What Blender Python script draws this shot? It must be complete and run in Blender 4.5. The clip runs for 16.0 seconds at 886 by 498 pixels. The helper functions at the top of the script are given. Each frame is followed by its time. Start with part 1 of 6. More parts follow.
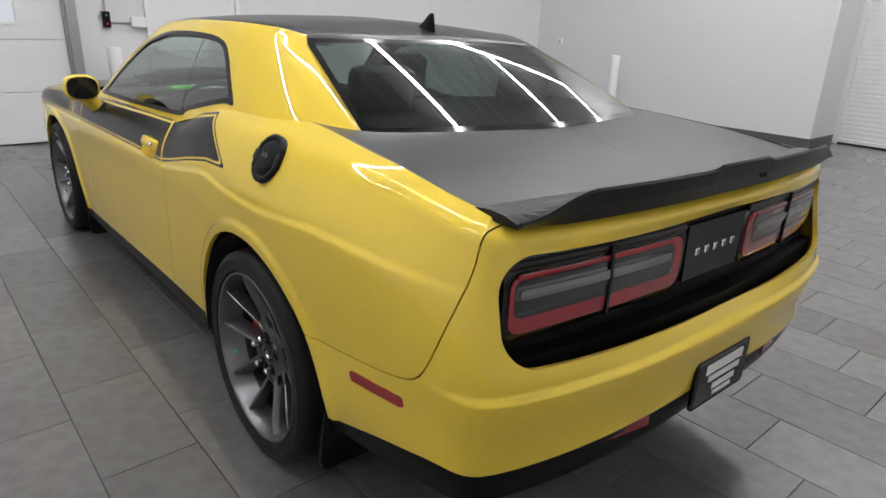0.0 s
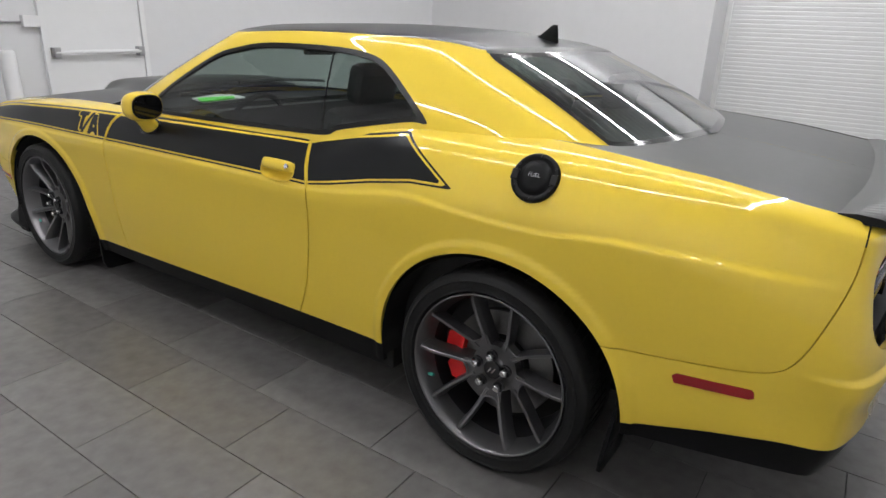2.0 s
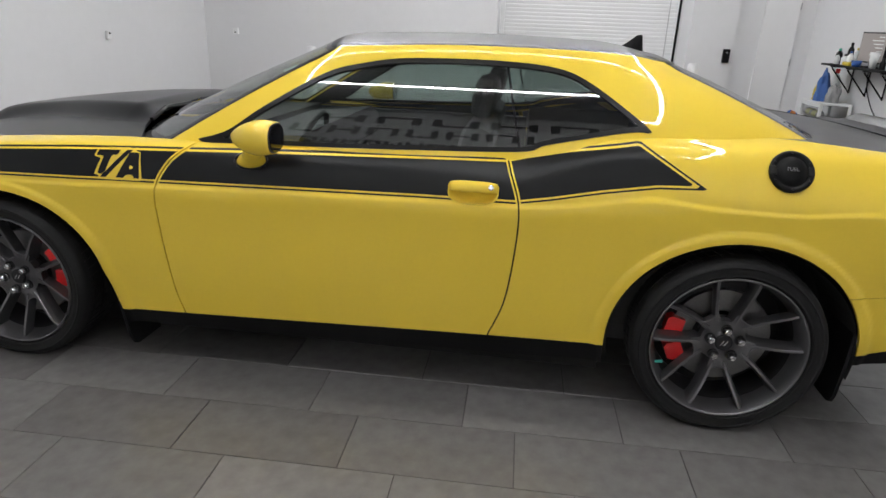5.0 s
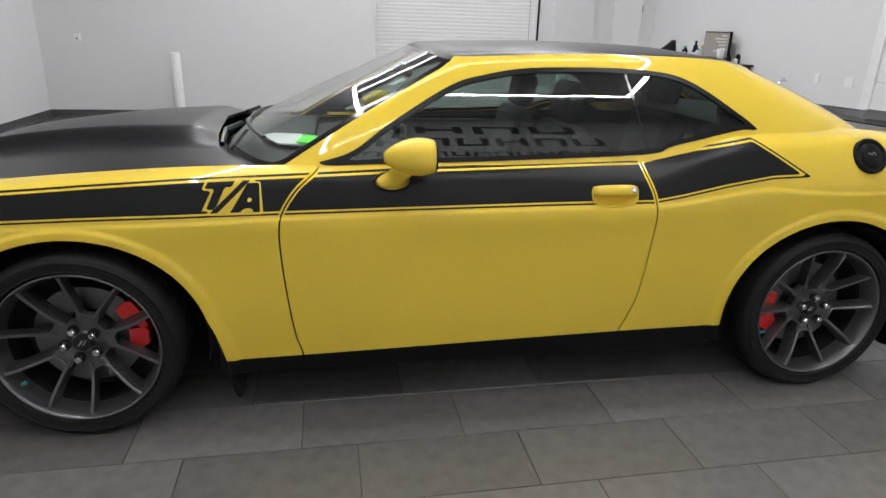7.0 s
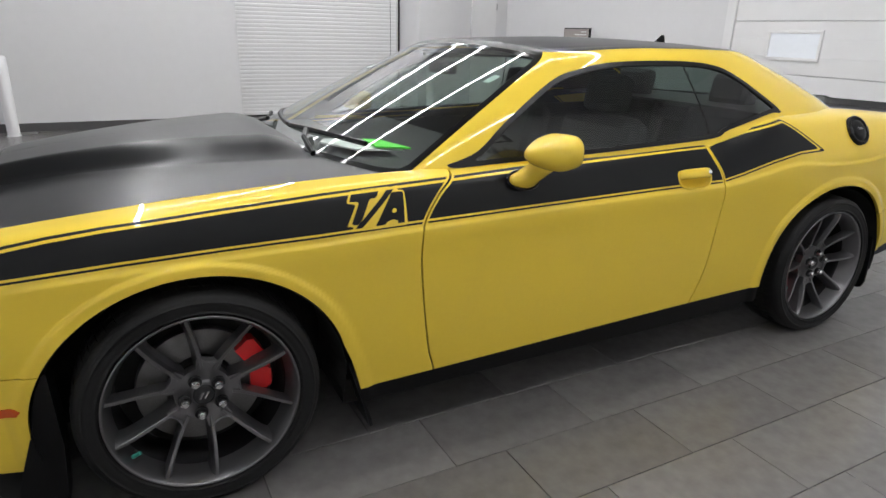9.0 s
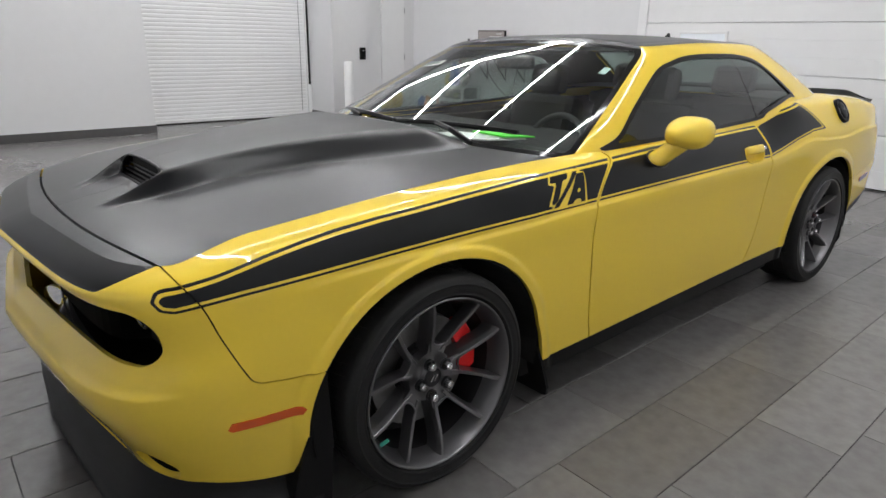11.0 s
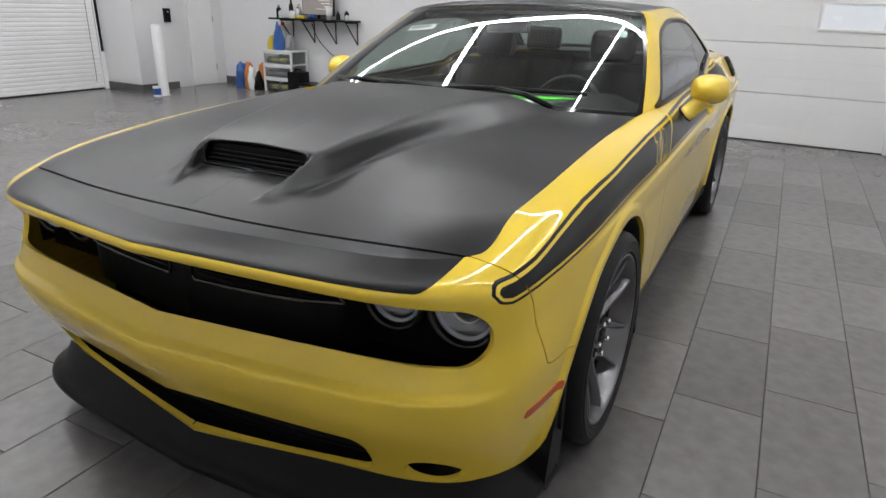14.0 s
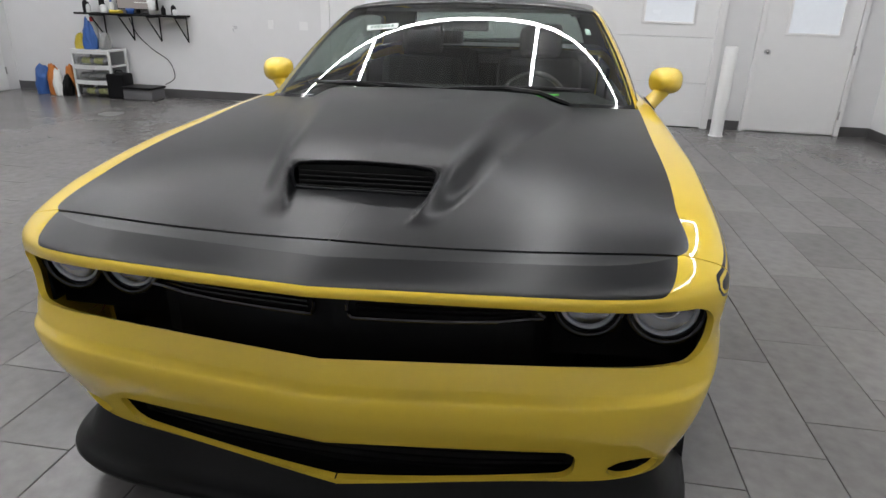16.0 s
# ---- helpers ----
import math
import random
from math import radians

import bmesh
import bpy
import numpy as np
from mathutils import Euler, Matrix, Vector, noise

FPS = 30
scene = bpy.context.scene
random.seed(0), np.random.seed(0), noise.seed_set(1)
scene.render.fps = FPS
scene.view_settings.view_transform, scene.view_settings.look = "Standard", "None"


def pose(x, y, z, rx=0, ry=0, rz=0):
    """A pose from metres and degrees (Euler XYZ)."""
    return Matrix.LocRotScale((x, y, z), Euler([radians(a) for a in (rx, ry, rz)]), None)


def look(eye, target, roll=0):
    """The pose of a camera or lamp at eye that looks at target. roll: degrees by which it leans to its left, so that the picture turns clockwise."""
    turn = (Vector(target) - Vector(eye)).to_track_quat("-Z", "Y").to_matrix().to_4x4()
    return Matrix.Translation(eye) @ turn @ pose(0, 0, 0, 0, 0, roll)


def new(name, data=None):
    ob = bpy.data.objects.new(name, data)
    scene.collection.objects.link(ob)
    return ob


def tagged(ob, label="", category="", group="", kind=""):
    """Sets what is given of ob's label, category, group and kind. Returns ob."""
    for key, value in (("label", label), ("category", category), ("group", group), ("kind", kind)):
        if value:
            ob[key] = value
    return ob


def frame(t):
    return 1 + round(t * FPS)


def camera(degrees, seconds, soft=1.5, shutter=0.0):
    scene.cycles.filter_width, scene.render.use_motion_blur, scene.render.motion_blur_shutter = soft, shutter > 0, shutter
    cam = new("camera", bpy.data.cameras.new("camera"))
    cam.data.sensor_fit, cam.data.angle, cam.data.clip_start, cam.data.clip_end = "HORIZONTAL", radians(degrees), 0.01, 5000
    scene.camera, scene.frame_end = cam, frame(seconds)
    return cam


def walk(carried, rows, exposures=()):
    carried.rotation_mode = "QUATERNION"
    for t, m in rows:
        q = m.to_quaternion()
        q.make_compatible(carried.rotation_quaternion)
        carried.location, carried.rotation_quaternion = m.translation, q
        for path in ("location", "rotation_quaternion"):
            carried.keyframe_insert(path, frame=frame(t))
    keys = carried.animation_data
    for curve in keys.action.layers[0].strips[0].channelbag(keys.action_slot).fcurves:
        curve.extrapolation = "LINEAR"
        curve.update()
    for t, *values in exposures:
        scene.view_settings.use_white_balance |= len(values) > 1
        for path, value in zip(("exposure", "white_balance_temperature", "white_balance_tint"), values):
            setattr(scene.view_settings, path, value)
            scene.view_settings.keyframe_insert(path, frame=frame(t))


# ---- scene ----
cam = camera(70.8, 16.0)
PATH = [
    (0, (-1.652, -3.23, 1.406), (-0.429, -1.804, 0.721), 2.1),
    (0.5, (-1.843, -3.009, 1.394), (-0.541, -1.654, 0.708), 2.1),
    (1, (-2.032, -2.788, 1.4), (-0.655, -1.51, 0.714), 2.1),
    (1.5, (-2.283, -2.579, 1.422), (-0.822, -1.4, 0.734), 2.1),
    (2, (-2.491, -2.355, 1.444), (-0.944, -1.293, 0.751), 2.1),
    (2.5, (-2.663, -2.081, 1.449), (-1.032, -1.152, 0.757), 2.1),
    (3, (-2.865, -1.813, 1.444), (-1.17, -1.0, 0.762), 2.3),
    (3.5, (-3.041, -1.544, 1.466), (-1.286, -0.865, 0.788), 2.2),
    (4, (-3.121, -1.239, 1.464), (-1.319, -0.704, 0.784), 2.1),
    (4.2, (-3.147, -1.119, 1.456), (-1.323, -0.646, 0.787), 2.2),
    (6.3, (-3.119, 0.099, 1.489), (-1.249, -0.018, 0.79), 1.9),
    (6.5, (-3.133, 0.234, 1.462), (-1.257, 0.06, 0.79), 1.8),
    (7, (-3.089, 0.545, 1.463), (-1.232, 0.224, 0.793), 1.8),
    (7.5, (-2.973, 0.814, 1.446), (-1.15, 0.347, 0.769), 1.8),
    (8, (-2.892, 1.081, 1.423), (-1.109, 0.466, 0.76), 1.7),
    (8.5, (-2.823, 1.363, 1.439), (-1.091, 0.606, 0.783), 1.6),
    (9, (-2.71, 1.586, 1.427), (-1.029, 0.727, 0.767), 1.5),
    (9.5, (-2.573, 1.825, 1.421), (-0.952, 0.855, 0.763), 1.4),
    (10, (-2.473, 2.084, 1.426), (-0.911, 1.03, 0.756), 1.6),
    (10.2, (-2.45, 2.201, 1.415), (-0.901, 1.119, 0.76), 1.4),
    (12.3, (-1.844, 3.004, 1.356), (-0.637, 1.573, 0.652), 1.84),
    (12.5, (-1.8, 3.059, 1.366), (-0.625, 1.606, 0.653), 1.8),
    (13, (-1.659, 3.162, 1.366), (-0.571, 1.646, 0.645), 1.8),
    (13.5, (-1.49, 3.248, 1.36), (-0.502, 1.666, 0.638), 1.79),
    (14, (-1.317, 3.334, 1.351), (-0.434, 1.692, 0.627), 1.74),
    (14.5, (-1.127, 3.458, 1.368), (-0.391, 1.745, 0.644), 1.73),
    (15, (-0.93, 3.53, 1.368), (-0.322, 1.769, 0.641), 1.74),
    (15.5, (-0.678, 3.565, 1.366), (-0.221, 1.76, 0.636), 1.76),
    (16, (-0.467, 3.589, 1.362), (-0.157, 1.753, 0.632), 1.8),
]
walk(cam, [(t, look(eye, target, roll)) for t, eye, target, roll in PATH])

# ---- world and light ----
CEIL = 4.4
world = bpy.data.worlds.new("world")
world.use_nodes = True
world.node_tree.nodes["Background"].inputs["Color"].default_value = (0.8, 0.85, 0.9, 1)
world.node_tree.nodes["Background"].inputs["Strength"].default_value = 0.05
scene.world = world
scene.view_settings.exposure = 0.0
STRIP_POWER = 51.0
# the strip at x 7.1 is added to brighten the east side
LADDER_X, LADDER_Y, LADDER_S = (-3.0, -0.5, 2.1, 4.7, 7.1), 1.95, 2.35  # LED strips under the ceiling, over the car, joined by one across each of their ends


# ---- materials ----
def material(name, colour, rough=0.5, metal=0.0, coat=0.0, grain=0.0, grain_scale=60.0, bump=0.0, bump_scale=200.0, vary=0.0, coat_rough=0.03, spec=0.5, patchy=0.08):
    """A principled material with two scales of mottling, a fine bump and an optional clear coat."""
    m = bpy.data.materials.new(name)
    m.use_nodes = True
    nodes, links = m.node_tree.nodes, m.node_tree.links
    p = nodes["Principled BSDF"]
    p.inputs["Base Color"].default_value = (*colour, 1)
    p.inputs["Roughness"].default_value = rough
    p.inputs["Metallic"].default_value = metal
    p.inputs["Coat Weight"].default_value = coat
    p.inputs["Coat Roughness"].default_value = coat_rough
    p.inputs["Specular IOR Level"].default_value = spec
    at = nodes.new("ShaderNodeTexCoord")
    if grain or vary:
        fine, broad = nodes.new("ShaderNodeTexNoise"), nodes.new("ShaderNodeTexNoise")
        fine.inputs["Scale"].default_value, broad.inputs["Scale"].default_value = grain_scale, grain_scale / 14
        fine.inputs["Detail"].default_value = broad.inputs["Detail"].default_value = 4
        links.new(at.outputs["Object"], fine.inputs["Vector"])
        links.new(at.outputs["Object"], broad.inputs["Vector"])
        mix = nodes.new("ShaderNodeMath")
        mix.operation = "ADD"
        links.new(fine.outputs["Fac"], mix.inputs[0])
        links.new(broad.outputs["Fac"], mix.inputs[1])
        span = nodes.new("ShaderNodeMapRange")
        span.inputs["From Min"].default_value, span.inputs["From Max"].default_value = 0.6, 1.4
        span.inputs["To Min"].default_value, span.inputs["To Max"].default_value = 1 - grain, 1 + grain
        links.new(mix.outputs[0], span.inputs["Value"])
        value = span.outputs[0]
        if vary:
            info = nodes.new("ShaderNodeObjectInfo")
            own = nodes.new("ShaderNodeMapRange")
            own.inputs["To Min"].default_value, own.inputs["To Max"].default_value = 1 - vary, 1 + vary
            links.new(info.outputs["Random"], own.inputs["Value"])
            both = nodes.new("ShaderNodeMath")
            both.operation = "MULTIPLY"
            links.new(value, both.inputs[0])
            links.new(own.outputs[0], both.inputs[1])
            value = both.outputs[0]
        tint = nodes.new("ShaderNodeVectorMath")
        tint.operation = "SCALE"
        tint.inputs[0].default_value = colour
        links.new(value, tint.inputs["Scale"])
        links.new(tint.outputs[0], p.inputs["Base Color"])
        wear = nodes.new("ShaderNodeMapRange")
        wear.inputs["To Min"].default_value, wear.inputs["To Max"].default_value = max(rough - patchy, 0.02), rough + patchy
        links.new(broad.outputs["Fac"], wear.inputs["Value"])
        links.new(wear.outputs[0], p.inputs["Roughness"])
    if bump:
        relief, height = nodes.new("ShaderNodeTexNoise"), nodes.new("ShaderNodeBump")
        relief.inputs["Scale"].default_value, relief.inputs["Detail"].default_value = bump_scale, 5
        height.inputs["Strength"].default_value, height.inputs["Distance"].default_value = bump, 0.002
        links.new(at.outputs["Object"], relief.inputs["Vector"])
        links.new(relief.outputs["Fac"], height.inputs["Height"])
        links.new(height.outputs[0], p.inputs["Normal"])
    return m


def glowing(name, colour, power):
    m = bpy.data.materials.new(name)
    m.use_nodes = True
    p = m.node_tree.nodes["Principled BSDF"]
    p.inputs["Base Color"].default_value = (*colour, 1)
    p.inputs["Emission Color"].default_value = (*colour, 1)
    p.inputs["Emission Strength"].default_value = power
    return m


def glazing(name, tint, rough=0.0):
    """Thin glass: tinted see-through with a real reflection on top."""
    m = bpy.data.materials.new(name)
    m.use_nodes = True
    nodes, links = m.node_tree.nodes, m.node_tree.links
    nodes.remove(nodes["Principled BSDF"])
    clear, gloss, mix, weight = nodes.new("ShaderNodeBsdfTransparent"), nodes.new("ShaderNodeBsdfGlossy"), nodes.new("ShaderNodeMixShader"), nodes.new("ShaderNodeLayerWeight")
    clear.inputs["Color"].default_value = (*tint, 1)
    gloss.inputs["Roughness"].default_value = rough
    weight.inputs["Blend"].default_value = 0.5
    steep, scale = nodes.new("ShaderNodeMath"), nodes.new("ShaderNodeMath")
    steep.operation, scale.operation = "POWER", "MULTIPLY_ADD"
    steep.inputs[1].default_value = 3.7
    scale.inputs[1].default_value, scale.inputs[2].default_value = 0.92, 0.075
    links.new(weight.outputs["Facing"], steep.inputs[0])
    links.new(steep.outputs[0], scale.inputs[0])
    links.new(scale.outputs[0], mix.inputs["Fac"])
    links.new(clear.outputs[0], mix.inputs[1])
    links.new(gloss.outputs[0], mix.inputs[2])
    links.new(mix.outputs[0], nodes["Material Output"].inputs["Surface"])
    return m


PAINT = material("gold_paint", (0.82, 0.588, 0.060), 0.5, 0.08, coat=1.0, grain=0.02, grain_scale=900, spec=0.04, coat_rough=0.012, patchy=0.01)
SATIN = material("satin_black_film", (0.007, 0.0073, 0.0084), 0.29, grain=0.06, grain_scale=300, spec=0.26, patchy=0.01)
BLACK = material("black_plastic", (0.005, 0.005, 0.0055), 0.42, grain=0.15, grain_scale=200, bump=0.08, bump_scale=900, spec=0.16, patchy=0.03)
GLOSSBLACK = material("gloss_black", (0.006, 0.006, 0.007), 0.08)
DARK = material("dark_void", (0.006, 0.006, 0.006), 0.9)
RUBBER = material("tyre_rubber", (0.013, 0.013, 0.0133), 0.5, grain=0.2, grain_scale=120, bump=0.2, bump_scale=500, spec=0.2)
WHEELGREY = material("satin_carbon_wheel", (0.18, 0.177, 0.183), 0.31, 0.85, grain=0.03, grain_scale=400, patchy=0.02)
WHEELDARK = material("wheel_dark_grey", (0.026, 0.026, 0.028), 0.4, 0.5)
STEEL = material("brake_steel", (0.20, 0.197, 0.195), 0.36, 0.8, grain=0.15, grain_scale=150)
NUTSTEEL = material("bright_steel", (0.78, 0.78, 0.79), 0.24, 1.0)
CHROME = material("chrome", (0.75, 0.75, 0.77), 0.08, 1.0)
REDPAINT = material("red_caliper", (0.80, 0.012, 0.014), 0.3, coat=0.6)
REDLENS = material("red_lens", (0.30, 0.008, 0.012), 0.12, coat=0.8)
LAMPSMOKE = material("smoked_lamp_band", (0.16, 0.16, 0.165), 0.2, coat=1.0)
TAILRED = material("tail_lamp_red", (0.34, 0.020, 0.034), 0.25, coat=1.0)
TAILCLEAR = material("tail_lamp_grey", (0.028, 0.028, 0.030), 0.15, coat=1.0)
AMBER = material("amber_lens", (0.62, 0.09, 0.012), 0.2, coat=0.6)
LAMPGREY = material("lamp_reflector", (0.55, 0.55, 0.56), 0.18, 0.9)
WINDSHIELD = glazing("windshield_glass", (0.82, 0.90, 0.86))
SIDEGLASS = glazing("tinted_glass", (0.46, 0.54, 0.51))
PRIVACY = glazing("dark_tinted_glass", (0.36, 0.43, 0.405))
LENS = glazing("lamp_glass", (0.92, 0.93, 0.95))
TRIM = material("satin_black_trim", (0.006, 0.006, 0.0065), 0.3, spec=0.3)
INTERIOR = material("black_interior", (0.016, 0.016, 0.0165), 0.7, grain=0.2, grain_scale=80)
# near-black base, standing in for the dark things the mirrors reflect
MIRROR = material("mirror_glass", (0.045, 0.045, 0.05), 0.03, 0.9)
GREEN = material("green_card", (0.12, 0.85, 0.06), 0.6)
PAPER = material("white_paper", (0.75, 0.76, 0.74), 0.7)
WALLPAINT = material("white_wall_paint", (0.70, 0.70, 0.71), 0.55, grain=0.02, grain_scale=8, bump=0.12, bump_scale=300)
# whiter than the other walls, to bounce more light onto the car's side
SIGNWALL = material("bounce_wall_paint", (0.86, 0.86, 0.865), 0.5, grain=0.02, grain_scale=8, bump=0.12, bump_scale=300)
CEILPAINT = material("ceiling_paint", (0.60, 0.60, 0.61), 0.7, grain=0.02, grain_scale=6)
BASETILE = material("dark_base_tile", (0.085, 0.083, 0.085), 0.35, grain=0.15, grain_scale=14)
DOORPAINT = material("white_door_enamel", (0.78, 0.78, 0.785), 0.4, grain=0.02, grain_scale=8)
METALGREY = material("galvanised_metal", (0.42, 0.42, 0.43), 0.4, 0.7, grain=0.1, grain_scale=30)
TILE = material("grey_porcelain_tile", (0.155, 0.148, 0.145), 0.26, grain=0.22, grain_scale=16, bump=0.08, bump_scale=160, vary=0.15, patchy=0.04)
FARTILE = material("grey_porcelain_tile_far", (0.155, 0.148, 0.145), 0.26, grain=0.22, grain_scale=16, bump=0.03, bump_scale=160, patchy=0.04)
GROUT = material("dark_grout", (0.05, 0.048, 0.046), 0.85, grain=0.2, grain_scale=60)
STRIPGLOW = glowing("led_strip_glow", (0.985, 0.99, 1.0), STRIP_POWER)


# ---- building blocks ----
def link(name, me, mat, parent=None, label=""):
    ob = new(name, me)
    if mat and not me.materials:
        me.materials.append(mat)
    if parent is not None:
        ob.parent = parent
    return tagged(ob, label) if label else ob


def part(name, bm, mat, parent=None, label="", smooth=False):
    """Links a bmesh as one mesh object, under a thing or a part if one is given."""
    me = bpy.data.meshes.new(name)
    bmesh.ops.recalc_face_normals(bm, faces=bm.faces)
    for f in bm.faces:
        f.smooth = smooth
    bm.to_mesh(me)
    bm.free()
    return link(name, me, mat, parent, label)


def empty(name, label, category, at=(0, 0, 0), group="", kind=""):
    ob = new(name)
    ob.location = at
    return tagged(ob, label, category, group, kind)


def box(lo, hi, bevel=0.0, bm=None, segments=2):
    bm = bm or bmesh.new()
    made = bmesh.ops.create_cube(bm, size=1)["verts"]
    for v in made:
        v.co = [lo[n] + (v.co[n] + 0.5) * (hi[n] - lo[n]) for n in range(3)]
    if bevel:
        edges = list({e for v in made for e in v.link_edges})
        bmesh.ops.bevel(bm, geom=edges, offset=bevel, segments=segments, affect="EDGES", profile=0.5)
    return bm


def rod(a, b, r, bm=None, r2=None, sides=16):
    bm = bm or bmesh.new()
    a, b = Vector(a), Vector(b)
    m = Matrix.Translation((a + b) / 2) @ (b - a).to_track_quat("Z", "Y").to_matrix().to_4x4()
    bmesh.ops.create_cone(bm, cap_ends=True, segments=sides, radius1=r, radius2=r if r2 is None else r2, depth=(b - a).length, matrix=m)
    return bm


def tube(points, r, bm=None, sides=8):
    """A round tube along a line of points."""
    bm = bm or bmesh.new()
    pts, last = [Vector(p) for p in points], None
    for n, p in enumerate(pts):
        way = (pts[min(n + 1, len(pts) - 1)] - pts[max(n - 1, 0)]).normalized()
        side = way.cross(Vector((0, 0, 1)) if abs(way.z) < 0.95 else Vector((1, 0, 0))).normalized()
        up = side.cross(way)
        ring = [bm.verts.new(p + r * (math.cos(a) * side + math.sin(a) * up)) for a in (2 * math.pi * k / sides for k in range(sides))]
        if last:
            for k in range(sides):
                bm.faces.new((last[k], last[(k + 1) % sides], ring[(k + 1) % sides], ring[k]))
        else:
            bm.faces.new(ring)
        last = ring
    bm.faces.new(last[::-1])
    return bm


def lathe(profile, bm=None, steps=48, axis="x", at=(0, 0, 0)):
    """Turns a line of (radius, along) about an axis through a place."""
    bm = bm or bmesh.new()
    rings = []
    for r, h in profile:
        ring = []
        for k in range(steps):
            a = 2 * math.pi * k / steps
            c, s = r * math.cos(a), r * math.sin(a)
            co = {"x": (h, c, s), "y": (c, h, s), "z": (c, s, h)}[axis]
            ring.append(bm.verts.new(Vector(co) + Vector(at)))
        rings.append(ring)
    for a, b in zip(rings, rings[1:]):
        for k in range(steps):
            bm.faces.new((a[k], a[(k + 1) % steps], b[(k + 1) % steps], b[k]))
    return bm


def prism(outline, depth, place, bm=None):
    """A flat outline of (a, b) given depth; place(a, b, d) says where each point stands."""
    bm = bm or bmesh.new()
    front, back = [bm.verts.new(place(a, b, 0.0)) for a, b in outline], [bm.verts.new(place(a, b, depth)) for a, b in outline]
    bm.faces.new(front)
    bm.faces.new(back[::-1])
    for k in range(len(outline)):
        j = (k + 1) % len(outline)
        bm.faces.new((front[k], back[k], back[j], front[j]))
    return bm


# ---- curves and surfaces ----
def spline(xs, ys):
    """A natural cubic through the knots, as a function of an array."""
    xs, ys = np.asarray(xs, float), np.asarray(ys, float)
    n, h = len(xs), np.diff(xs)
    a, r = np.eye(n), np.zeros(n)
    for i in range(1, n - 1):
        a[i, i - 1 : i + 2] = h[i - 1], 2 * (h[i - 1] + h[i]), h[i]
        r[i] = 6 * ((ys[i + 1] - ys[i]) / h[i] - (ys[i] - ys[i - 1]) / h[i - 1])
    m = np.linalg.solve(a, r)

    def at(x):
        x = np.asarray(x, float)
        k = np.clip(np.searchsorted(xs, x) - 1, 0, n - 2)
        d, e, w = x - xs[k], xs[k + 1] - x, h[k]
        return (m[k] * e**3 + m[k + 1] * d**3) / (6 * w) + (ys[k] / w - m[k] * w / 6) * e + (ys[k + 1] / w - m[k + 1] * w / 6) * d

    return at


def pieces(xs, ys):
    """A smooth line through knots that never overshoots them."""
    xs, ys = np.asarray(xs, float), np.asarray(ys, float)
    h, d = np.diff(xs), np.diff(ys) / np.diff(xs)
    m = np.zeros(len(xs))
    m[0], m[-1] = d[0], d[-1]
    for i in range(1, len(xs) - 1):
        if d[i - 1] * d[i] > 0:
            w1, w2 = 2 * h[i] + h[i - 1], h[i] + 2 * h[i - 1]
            m[i] = (w1 + w2) / (w1 / d[i - 1] + w2 / d[i])

    def at(x):
        x = np.clip(np.asarray(x, float), xs[0], xs[-1])
        k = np.clip(np.searchsorted(xs, x) - 1, 0, len(xs) - 2)
        t = (x - xs[k]) / h[k]
        return ys[k] * (1 + 2 * t) * (1 - t) ** 2 + m[k] * h[k] * t * (1 - t) ** 2 + ys[k + 1] * t * t * (3 - 2 * t) - m[k + 1] * h[k] * t * t * (1 - t)

    return at


